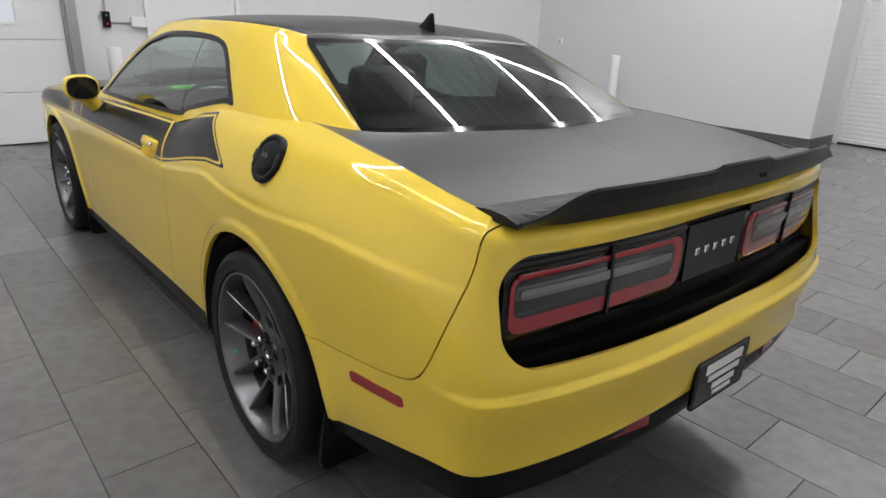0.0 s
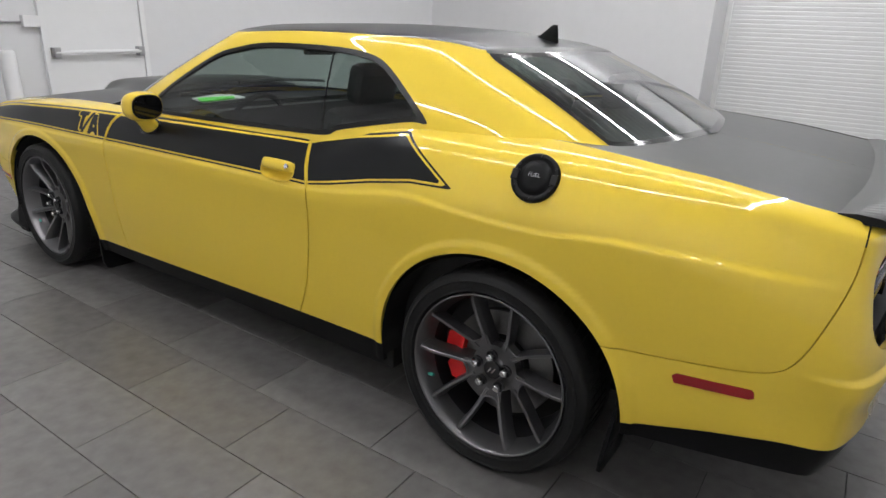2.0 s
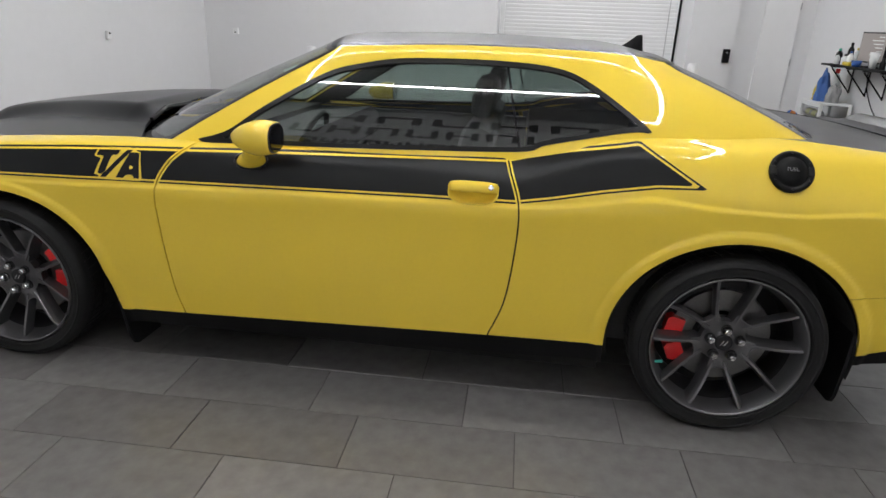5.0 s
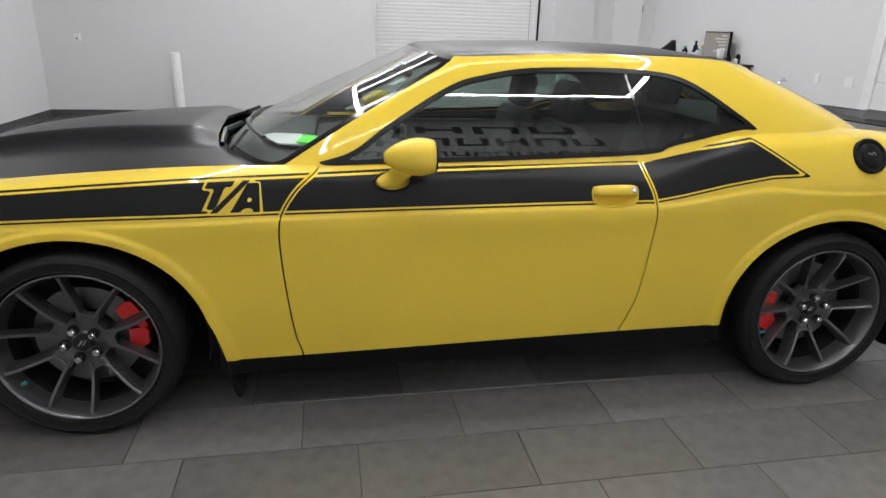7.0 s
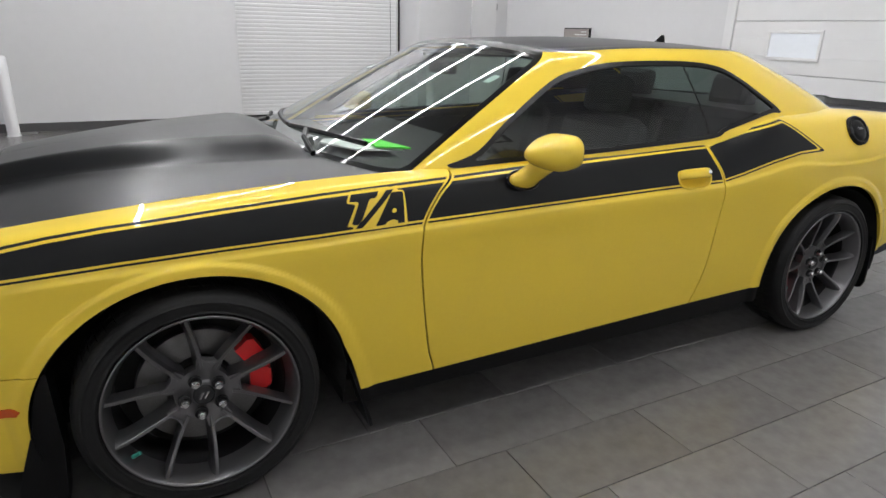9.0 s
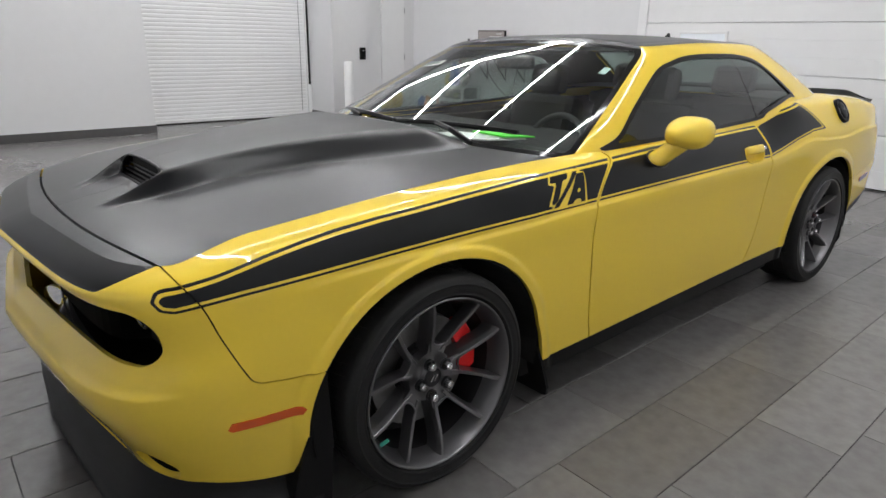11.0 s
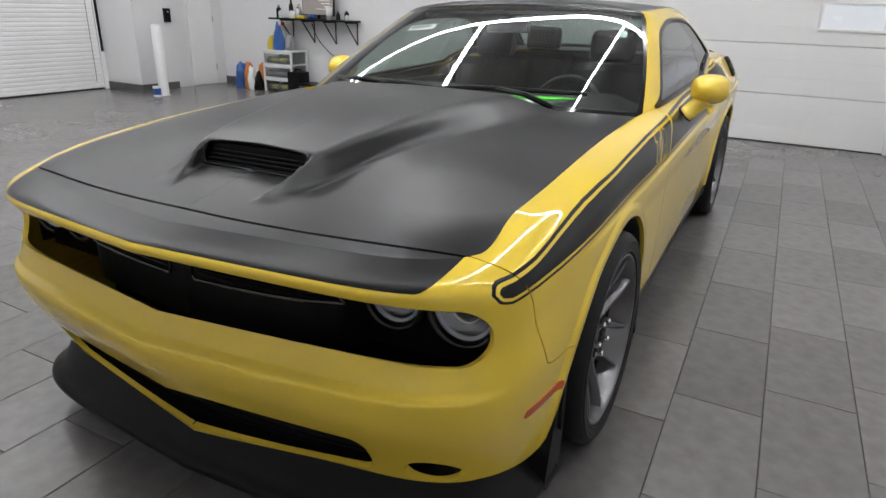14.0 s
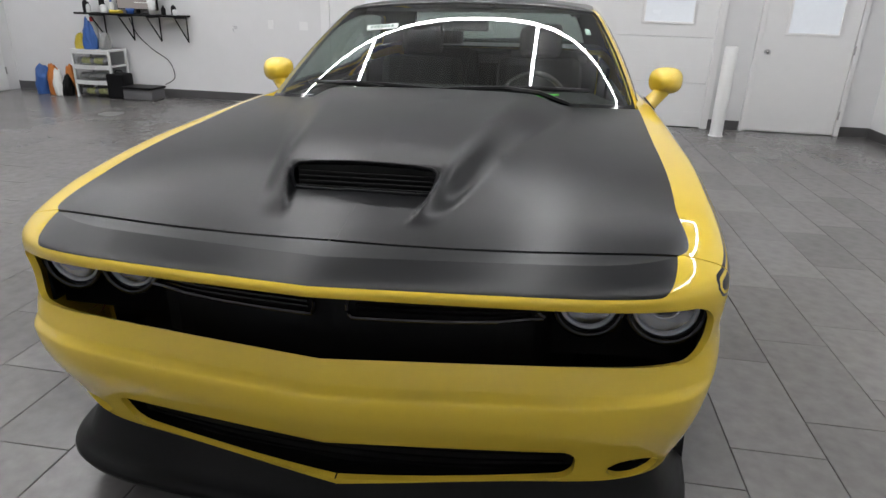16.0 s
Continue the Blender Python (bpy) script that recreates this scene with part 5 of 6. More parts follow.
# cowl, wipers
cowl = part("cowl_panel", prism([(-0.80, 0.66), (-0.76, 0.93), (-0.4, 1.03), (0.4, 1.03), (0.76, 0.93), (0.80, 0.66)], -0.03, lambda a, b, d: Vector((a, b, 0.972 + d))), BLACK, car, "black plastic cowl")
for x0, x1 in ((-0.62, 0.0), (0.02, 0.62)):
    pts = [(x0 + (x1 - x0) * f, 0.985 - 0.33 * ((x0 + (x1 - x0) * f) ** 2) - 0.030, 1.046 + 0.012 * math.sin(math.pi * f)) for f in np.linspace(0, 1, 10)]
    wiper = part("wiper", tube(pts, 0.010, sides=6), TRIM, car, "black wiper blade")
    part("wiper_arm", tube([(x0 + 0.08 + (0.40 if x0 > 0 else 0.0), 1.0, 1.01), (x0 + 0.2, 1.0, 1.052), (x0 + 0.34, 0.955, 1.060)], 0.011, sides=6), TRIM, wiper)

# ---- interior ----
LINING = material("grey_headliner", (0.22, 0.22, 0.215), 0.9, grain=0.06, grain_scale=200)
part("dashboard", prism([(-0.78, 0.0), (-0.78, 0.10), (-0.60, 0.16), (0.60, 0.16), (0.78, 0.10), (0.78, 0.0)], 0.60, lambda a, b, d: Vector((a, 0.88 - d, 0.82 + b * (0.6 + d * 0.8)))), INTERIOR, car, "black dashboard")
for s in (-1, 1):
    part("door_card", box((s * 0.815 - 0.012, -0.66, 0.34), (s * 0.815 + 0.012, 0.74, 0.955), 0.008), INTERIOR, car, "black inner door trim")
    part("rear_side_trim", box((s * 0.80 - 0.012, -1.55, 0.34), (s * 0.80 + 0.012, -0.665, 1.02), 0.008), INTERIOR, car)
part("cabin_floor", box((-0.80, -1.65, 0.28), (0.80, 0.9, 0.34)), INTERIOR, car)
part("parcel_shelf", box((-0.70, -1.80, 0.98), (0.70, -1.30, 1.06), 0.02), INTERIOR, car)
wheel_rim = lathe([(0.170 + 0.014 * math.cos(a), 0.014 * math.sin(a)) for a in np.linspace(0, 2 * math.pi, 9)], axis="y", steps=40)
box((-0.155, -0.01, -0.025), (0.155, 0.012, 0.03), 0.01, wheel_rim)
box((-0.03, -0.01, -0.16), (0.03, 0.012, 0.0), 0.01, wheel_rim)
bmesh.ops.transform(wheel_rim, matrix=pose(-0.37, 0.33, 0.90, 22, 0, 0), verts=wheel_rim.verts)
part("steering_wheel", wheel_rim, INTERIOR, car, "black steering wheel", smooth=True)


def seat(x, y, parent_label):
    sobj = part("seat", box((x - 0.26, y - 0.22, 0.42), (x + 0.26, y + 0.30, 0.56), 0.05), INTERIOR, car, parent_label)
    back = box((-0.26, -0.07, 0.0), (0.26, 0.07, 0.58), 0.06)
    bmesh.ops.transform(back, matrix=pose(x, y - 0.22, 0.52, 14, 0, 0), verts=back.verts)
    part("backrest", back, INTERIOR, sobj)
    rest = box((-0.13, -0.05, 0.58), (0.13, 0.05, 0.76), 0.04)
    bmesh.ops.transform(rest, matrix=pose(x, y - 0.22, 0.52, 12, 0, 0), verts=rest.verts)
    part("headrest", rest, INTERIOR, sobj)


for sx in (-0.37, 0.37):
    seat(sx, -0.12, "black bucket seat")
    seat(sx, -0.98, "black rear seat")
part("rear_view_mirror", box((-0.12, 0.20, 1.255), (0.12, 0.235, 1.315), 0.012), INTERIOR, car, "black rear-view mirror")
for s in (-1, 1):
    part("roof_lining_edge", box((s * 0.56 - 0.02, -1.05, 1.325), (s * 0.56 + 0.02, 0.05, 1.34)), INTERIOR, car)
part("roof_lining", box((-0.56, -1.1, 1.345), (0.56, 0.08, 1.36)), LINING, car, "grey cloth roof lining")
card = part("dash_card", prism([(-0.47, 0.62), (-0.14, 0.70), (-0.12, 0.84), (-0.20, 0.88), (-0.42, 0.80)], 0.006, lambda a, b, d: Vector((a, b, 0.985 + d + 0.02 * (b - 0.6)))), PAPER, car, "white and green papers on the dashboard")
part("green_card", prism([(-0.50, 0.60), (-0.26, 0.64), (-0.22, 0.70), (-0.44, 0.72)], 0.006, lambda a, b, d: Vector((a, b, 0.995 + d + 0.03 * (b - 0.6)))), GREEN, card, "bright green card")


# two labels behind the windshield's upper edge
def on_glass(name, corners, mat, label):
    bm = bmesh.new()
    a, b, c, d = [Vector(v) for v in corners]
    n = (b - a).cross(d - a).normalized()
    n = n if n.z > 0 else -n
    lo = [bm.verts.new(v - n * 0.006) for v in (a, b, c, d)]
    hi = [bm.verts.new(v - n * 0.004) for v in (a, b, c, d)]
    bm.faces.new(hi), bm.faces.new(lo[::-1])
    for k in range(4):
        bm.faces.new((lo[k], lo[(k + 1) % 4], hi[(k + 1) % 4], hi[k]))
    return part(name, bm, mat, windshield, label), (a, b, c, d), n


tag, q, n = on_glass("glass_label", [(0.472, 0.387, 1.283), (0.303, 0.415, 1.297), (0.296, 0.471, 1.275), (0.458, 0.449, 1.262)], PAPER, "white paper label with green-grey bars")
LABELINK = material("label_ink", (0.25, 0.32, 0.28), 0.7)
for k in range(7):
    u0, u1 = 0.12 + 0.11 * k, 0.20 + 0.11 * k
    pt = lambda u, v: q[0].lerp(q[1], u).lerp(q[3].lerp(q[2], u), v) - n * 0.0025
    bm = bmesh.new()
    bm.faces.new([bm.verts.new(pt(u, v)) for u, v in ((u0, 0.25), (u1, 0.25), (u1, 0.75), (u0, 0.75))])
    part("label_bar", bm, LABELINK, tag)
on_glass("inspection_label", [(-0.60, 0.295, 1.283), (-0.625, 0.282, 1.278), (-0.633, 0.335, 1.256), (-0.608, 0.352, 1.258)], material("pale_green_label", (0.5, 0.66, 0.6), 0.6), "small pale green inspection label")


# ---- the room ----
EAST, NORTH, SOUTH, WEST = 7.37, 4.85, -4.795, -4.25
ROLLER_X, ROLLER_N, ROLLER_S = 8.2, -0.055, -3.0
PIER = -3.68
slab = bmesh.new()
ends = [[[slab.verts.new((x, y, (ground(x) - 0.006) if top else -0.3)) for top in (1, 0)] for y in (SOUTH - 0.3, NORTH + 0.3)] for x in (WEST - 0.3, FALL_FROM, FALL_TO, FALL_END, 9.2)]
for p, q in zip(ends, ends[1:]):
    for a, b in (((0, 0), (1, 0)), ((1, 0), (1, 1)), ((1, 1), (0, 1)), ((0, 1), (0, 0))):
        slab.faces.new((p[a[0]][a[1]], p[b[0]][b[1]], q[b[0]][b[1]], q[a[0]][a[1]]))
slab.faces.new([ends[0][a][b] for a, b in ((0, 0), (1, 0), (1, 1), (0, 1))]), slab.faces.new([ends[-1][a][b] for a, b in ((0, 0), (0, 1), (1, 1), (1, 0))])
floor = tagged(part("floor", slab, GROUT), "grey porcelain plank-tile floor with dark joints", "floor", kind="structure")
panels = box((WEST - 0.3, SOUTH - 0.3, CEIL), (9.2, NORTH + 0.3, CEIL + 0.2))
for k in range(44):
    box((WEST + 0.15 + 0.305 * k, SOUTH, CEIL - 0.02), (WEST + 0.175 + 0.305 * k, NORTH, CEIL - 0.0005), bm=panels)
ceiling = tagged(part("ceiling", panels, CEILPAINT), "ribbed white metal panel ceiling", "ceiling", kind="structure")
# the ribs take a lighter paint, which stands in for light on them
ceiling.data.materials.append(DOORPAINT)
for p in ceiling.data.polygons:
    p.material_index = int(p.center.z < CEIL - 0.0002)


def wall(name, lo, hi, label, mat=WALLPAINT):
    return tagged(part(name, box(lo, hi), mat), label, "wall", kind="structure")


wall("wall_north", (WEST - 0.3, NORTH, -0.3), (9.2, NORTH + 0.2, CEIL), "white painted showroom wall")
wall("wall_south", (WEST - 0.3, SOUTH - 0.2, -0.3), (9.2, SOUTH, CEIL), "white painted showroom wall")
wall("wall_west", (WEST - 0.2, SOUTH, -0.3), (WEST, NORTH, CEIL), "white painted wall with black lettering", SIGNWALL)
wall("wall_east", (EAST, ROLLER_N, -0.3), (9.0, NORTH, CEIL), "white painted wall beside the roller door")
wall("wall_east_pier", (EAST, PIER, -0.3), (9.0, ROLLER_S, CEIL), "white painted pier beside the roller door")
wall("wall_east_end", (EAST + 0.12, SOUTH, -0.3), (9.0, PIER, CEIL), "white painted wall with a service door")


def base(name, lo, hi):
    return tagged(part(name, box(lo, hi, 0.002), BASETILE), "dark grey tile skirting", "baseboard", kind="structure")


base("baseboard", (EAST - 0.012, ROLLER_N, 0), (EAST, NORTH - 0.012, 0.115))
base("baseboard", (EAST, ROLLER_N - 0.012, 0), (ROLLER_X - 0.05, ROLLER_N, 0.115))
base("baseboard", (EAST - 0.012, PIER, 0), (EAST, ROLLER_S + 0.012, 0.115))
base("baseboard", (EAST, ROLLER_S, 0), (ROLLER_X - 0.05, ROLLER_S + 0.012, 0.115))
base("baseboard", (1.77, NORTH - 0.012, 0), (EAST - 0.012, NORTH, 0.115))
base("baseboard", (2.67, SOUTH, 0), (EAST + 0.12, SOUTH + 0.012, 0.115))
base("baseboard", (-2.75, SOUTH, 0), (-2.37, SOUTH + 0.012, 0.115))
base("baseboard", (WEST + 0.012, SOUTH, 0), (-3.91, SOUTH + 0.012, 0.115))
base("baseboard", (WEST, SOUTH, 0), (WEST + 0.012, NORTH, 0.115))

# floor tiles, a third of a length out from row to row
TX, TY, TW, TL, TURN = -1.13, -0.105, 0.308, 0.610, 0.015
tile_mesh = bpy.data.meshes.new("tile")
one = box((0.0016, 0.0016, -0.008), (TW - 0.0016, TL - 0.0016, 0.0), 0.0012, segments=1)
one.to_mesh(tile_mesh)
one.free()
tile_mesh.materials.append(TILE)
far_tiles = bmesh.new()
for i in range(-12, 33):
    for j in range(-10, 10):
        u, v = TW * i, TY - 0.1 + TL * j + (i + 1) % 3 * TL / 3
        x, y = TX + u * math.cos(TURN) - v * math.sin(TURN), 0.1 + u * math.sin(TURN) + v * math.cos(TURN)
        if not (WEST - 0.3 < x < 8.9 and SOUTH - 0.65 < y < NORTH):
            continue
        if -3.3 < x < 2.1 and -3.9 < y < 3.6:
            t = new("tile", tile_mesh)
            t.location, t.parent = (x, y, ground(x)), floor
            t.rotation_euler = (0, -math.atan2(ground(x + TW) - ground(x), TW), TURN)
        else:
            made = len(far_tiles.verts)
            box((0.0016, 0.0016, -0.008), (TW - 0.0016, TL - 0.0016, 0.0), bm=far_tiles)
            far_tiles.verts.ensure_lookup_table()
            bmesh.ops.transform(far_tiles, matrix=Matrix.Translation((x, y, ground(x))) @ Matrix.Rotation(-math.atan2(ground(x + TW) - ground(x), TW), 4, "Y") @ Matrix.Rotation(TURN, 4, "Z"), verts=far_tiles.verts[made:])
tagged(part("floor_tiles", far_tiles, FARTILE, floor), kind="stuff")

# LED strips: a ladder of lit channels
def led(lo, hi):
    t = empty("led_strip_light", "slim white linear LED ceiling light", "ceiling light", group="ladder of ceiling lights")
    part("channel", box((lo[0], lo[1], CEIL - 0.055), (hi[0], hi[1], CEIL - 0.021), 0.004), METALGREY, t)
    part("diffuser", box((lo[0] + 0.006, lo[1] + 0.006, CEIL - 0.067), (hi[0] - 0.006, hi[1] - 0.006, CEIL - 0.056)), STRIPGLOW, t)


for x in LADDER_X:
    led((x - 0.036, -LADDER_S + 0.04, 0), (x + 0.036, LADDER_Y - 0.04, 0))
led((LADDER_X[0] - 0.036, -LADDER_S - 0.036, 0), (LADDER_X[-1] + 0.036, -LADDER_S + 0.036, 0))
led((LADDER_X[0] - 0.036, LADDER_Y - 0.036, 0), (LADDER_X[-1] + 0.036, LADDER_Y + 0.036, 0))

# roller door in its recess
roller = tagged(empty("roller_door", "", "door", (0, 0, 0)), "closed white slatted roller shutter door", kind="structure")
slat = bmesh.new()
prof = [(0.0, 0.0), (-0.004, 0.004), (-0.0065, 0.016), (-0.0065, 0.042), (-0.004, 0.054), (0.0, 0.058), (0.0, 0.061), (0.012, 0.061), (0.012, 0.0)]
prism(prof, ROLLER_S - ROLLER_N, lambda a, b, d: Vector((a, d, b)), slat)
slat_mesh = bpy.data.meshes.new("slat")
bmesh.ops.recalc_face_normals(slat, faces=slat.faces)
slat.to_mesh(slat_mesh)
slat.free()
slat_mesh.materials.append(DOORPAINT)
for k in range(52):
    s = new("slat", slat_mesh)
    s.location, s.parent = (ROLLER_X, ROLLER_N, 0.072 + 0.061 * k), roller
part("bottom_bar", box((ROLLER_X - 0.03, ROLLER_S, 0.022), (ROLLER_X + 0.03, ROLLER_N, 0.070), 0.005), DOORPAINT, roller)
part("floor_seal", box((ROLLER_X - 0.02, ROLLER_S, 0.0), (ROLLER_X + 0.02, ROLLER_N, 0.022)), DARK, roller)
for y0, y1 in ((ROLLER_S, ROLLER_S + 0.07), (ROLLER_N - 0.07, ROLLER_N)):
    part("guide_rail", box((ROLLER_X - 0.05, y0, 0), (ROLLER_X - 0.014, y1, CEIL - 0.9), 0.004), DOORPAINT, roller)
part("brush_seal", box((ROLLER_X - 0.065, ROLLER_S + 0.02, 0.56), (ROLLER_X - 0.05, ROLLER_S + 0.055, 2.6)), BLACK, roller)
part("roller_housing", box((ROLLER_X - 0.25, ROLLER_S, 3.25), (ROLLER_X + 0.2, ROLLER_N, CEIL)), DOORPAINT, roller)
part("door_back", box((ROLLER_X + 0.03, ROLLER_S, 0), (ROLLER_X + 0.06, ROLLER_N, 3.3)), DOORPAINT, roller)
part("roller_cord", tube([(ROLLER_X - 0.05, -2.80, 2.6), (ROLLER_X - 0.05, -2.81, 1.2), (ROLLER_X - 0.05, -2.80, 0.12)], 0.006), METALGREY, roller, "thin grey pull cord")


def bollard(x, y, h):
    b = empty("bollard", "white painted round steel bollard", "bollard", (x, y, 0), group="white bollards")
    part("post", lathe([(0.0, h), (0.05, h), (0.066, h - 0.012), (0.072, h - 0.03), (0.072, 0.0)], axis="z", steps=32), DOORPAINT, b, smooth=True)
    part("foot", lathe([(0.072, 0.012), (0.082, 0.010), (0.084, 0.0)], axis="z", steps=32), DOORPAINT, b)


for bx, by, bh in ((6.91, -3.02, 1.0), (7.05, 2.90, 1.0), (-2.383, -4.287, 1.02), (0.20, 4.62, 1.02)):
    bollard(bx, by, bh)


def switch(name, x, y, z, w, h, depth, face, label, mat=None, dots=()):
    """A small box on a wall; face is the way it looks."""
    t = empty(name, label, "wall box", (x, y, z))
    d = Vector(face)
    along_x = abs(d.y) > 0.5
    half = Vector((w / 2, 0, h / 2)) if along_x else Vector((0, w / 2, h / 2))
    a, b = -half, half + d * depth
    lo, hi = [min(p, q) for p, q in zip(a, b)], [max(p, q) for p, q in zip(a, b)]
    part("case", box(lo, hi, 0.004), mat or DOORPAINT, t)
    for dz, dm in dots:
        c = d * depth + Vector((0, 0, dz))
        part("button", rod(c, c + d * 0.01, 0.012), dm, t)


REDBTN, GREENBTN = material("red_button", (0.6, 0.02, 0.02), 0.4), material("green_button", (0.02, 0.35, 0.05), 0.4)
switch("door_control", 0.21, NORTH, 1.30, 0.075, 0.17, 0.06, (0, -1, 0), "dark push-button control with red and green buttons", BLACK, ((0.045, GREENBTN), (-0.045, REDBTN)))
switch("control_box", 0.54, NORTH, 1.28, 0.15, 0.11, 0.07, (0, -1, 0), "white electrical control box", DOORPAINT)
part("conduit", tube([(0.21, NORTH - 0.02, 1.38), (0.21, NORTH - 0.02, 2.6)], 0.012), METALGREY)
tagged(bpy.data.objects["conduit"], "thin grey electrical conduit on the wall", "conduit")
tagged(part("conduit_run", tube([(0.25, NORTH - 0.02, 1.27), (0.465, NORTH - 0.02, 1.27)], 0.010), METALGREY), "short grey conduit between two boxes", "conduit")
switch("wall_sensor", 4.75, NORTH, 1.13, 0.07, 0.10, 0.04, (0, -1, 0), "small white wall sensor with a dark eye", DOORPAINT, ((0.02, BLACK),))
switch("wall_sensor", EAST, 4.31, 1.17, 0.09, 0.10, 0.04, (-1, 0, 0), "small white wall sensor with a dark eye", DOORPAINT, ((-0.02, BLACK),))
switch("roller_control", EAST, -3.58, 1.11, 0.10, 0.20, 0.05, (-1, 0, 0), "dark roller door control box", BLACK, ((0.05, METALGREY),))
switch("socket_plate", 2.93, SOUTH, 1.04, 0.12, 0.11, 0.012, (0, 1, 0), "white socket plate on the wall")
switch("socket_plate", 3.40, SOUTH, 1.04, 0.075, 0.11, 0.012, (0, 1, 0), "white socket plate on the wall")


# sectional garage doors
def garage_door(name, x0, x1, y, face, windows, label):
    """White insulated sections one over the other, with grooves, in a painted frame."""
    d = tagged(empty(name, label, "door"), kind="structure")
    for k in range(6):
        z0, z1 = 0.012 + 0.535 * k, 0.012 + 0.535 * (k + 1) - 0.006
        lo, hi = sorted((y, y + face * 0.035))
        sec = part("door_section", box((x0, lo, z0), (x1, hi, z1), 0.006), DOORPAINT, d)
        for g in (0.18, 0.36):
            lo2, hi2 = sorted((y + face * 0.033, y + face * 0.037))
            part("groove_ridge", box((x0 + 0.02, lo2, z0 + g - 0.004), (x1 - 0.02, hi2, z0 + g + 0.004), 0.0015), DOORPAINT, sec)
        if k == 2:
            for w0, w1 in windows:
                lo3, hi3 = sorted((y + face * 0.03, y + face * 0.052))
                fr = bmesh.new()
                for a0, a1, b0, b1 in ((w0, w1, 0.14, 0.17), (w0, w1, 0.41, 0.44), (w0, w0 + 0.03, 0.17, 0.41), (w1 - 0.03, w1, 0.17, 0.41)):
                    box((a0, lo3, z0 + b0), (a1, hi3, z0 + b1), 0.004, fr)
                win = part("window_frame", fr, DOORPAINT, sec)
                lo4, hi4 = sorted((y + face * 0.036, y + face * 0.040))
                part("pane", box((w0 + 0.03, lo4, z0 + 0.17), (w1 - 0.03, hi4, z0 + 0.41)), FROST, win)
    lo, hi = sorted((y, y + face * 0.02))
    part("floor_seal", box((x0, lo, 0), (x1, hi, 0.012)), BLACK, d)
    return d


FROST = material("glowing_frosted_pane", (0.66, 0.67, 0.68), 0.25, grain=0.03, grain_scale=20)
# a faint bluish glow is added to the panes, as daylight behind them
FROST.node_tree.nodes["Principled BSDF"].inputs["Emission Color"].default_value = (0.75, 0.85, 1.0, 1)
FROST.node_tree.nodes["Principled BSDF"].inputs["Emission Strength"].default_value = 0.25
garage_door("door_1", -2.284, 2.55, SOUTH + 0.004, 1, ((1.47, 2.09), (-2.03, -1.41)), "closed white sectional garage door with small panes")
garage_door("door_2", WEST + 0.3, -0.22, NORTH - 0.004, -1, ((-1.55, -0.62),), "closed white sectional garage door with a pane")
for x0, x1 in ((-2.37, -2.284), (2.55, 2.67)):
    tagged(part("trim", box((x0, SOUTH, 0), (x1, SOUTH + 0.06, 3.3), 0.004), DOORPAINT), "white painted garage door jamb", "trim", kind="structure")
tagged(part("trim", box((-0.22, NORTH - 0.07, 0), (-0.08, NORTH, 3.3), 0.004), METALGREY), "grey steel garage door jamb and track", "trim", kind="structure")
tagged(part("door_track", box((-0.19, NORTH - 0.12, 0.02), (-0.13, NORTH - 0.07, 3.2), 0.006), METALGREY), "galvanised vertical door track", "trim", kind="structure")


def service_door(name, x0, x1, y, face, pane, knob_x, label):
    d = tagged(empty(name, label, "door"), kind="structure")
    lo, hi = sorted((y, y + face * 0.03))
    leaf = bmesh.new()
    if pane:
        for a0, a1, b0, b1 in ((x0, x1, 0.015, pane[2]), (x0, x1, pane[3], 2.06), (x0, pane[0], pane[2], pane[3]), (pane[1], x1, pane[2], pane[3])):
            box((a0, lo, b0), (a1, hi, b1), 0.001, leaf)
    else:
        box((x0, lo, 0.015), (x1, hi, 2.06), 0.003, leaf)
    leaf_ob = part("leaf", leaf, DOORPAINT, d)
    if pane:
        l2, h2 = sorted((y + face * 0.008, y + face * 0.014))
        part("pane", box((pane[0], l2, pane[2]), (pane[1], h2, pane[3])), FROST, leaf_ob)
        for a0, a1, b0, b1 in ((pane[0] - 0.03, pane[1] + 0.03, pane[2] - 0.03, pane[2]), (pane[0] - 0.03, pane[1] + 0.03, pane[3], pane[3] + 0.03), (pane[0] - 0.03, pane[0], pane[2], pane[3]), (pane[1], pane[1] + 0.03, pane[2], pane[3])):
            l3, h3 = sorted((y + face * 0.028, y + face * 0.04))
            part("bead", box((a0, l3, b0), (a1, h3, b1), 0.003), DOORPAINT, leaf_ob)
    l4, h4 = sorted((y, y + face * 0.05))
    for a0, a1, b1 in ((x0 - 0.06, x0 - 0.004, 2.12), (x1 + 0.004, x1 + 0.06, 2.12)):
        part("jamb", box((a0, l4, 0), (a1, h4, b1), 0.004), DOORPAINT, d)
    part("head", box((x0 - 0.06, l4, 2.064), (x1 + 0.06, h4, 2.12), 0.004), DOORPAINT, d)
    if knob_x is not None:
        k = lathe([(0.032, 0.0), (0.032, 0.006), (0.012, 0.010), (0.012, 0.035), (0.026, 0.045), (0.028, 0.060), (0.0, 0.068)], axis="y", steps=24)
        bmesh.ops.transform(k, matrix=Matrix.Translation((knob_x, y + face * 0.03, 0.95)) @ Matrix.Diagonal((1, face, 1, 1)), verts=k.verts)
        part("door_handle", k, CHROME, leaf_ob, "round chrome knob", smooth=True)
        hx = x0 - 0.01 if abs(knob_x - x1) < abs(knob_x - x0) else x1 + 0.01
        for z in (0.25, 1.0, 1.85):
            part("hinge", rod((hx, y + face * 0.052, z - 0.05), (hx, y + face * 0.052, z + 0.05), 0.009), METALGREY, d)
    return d


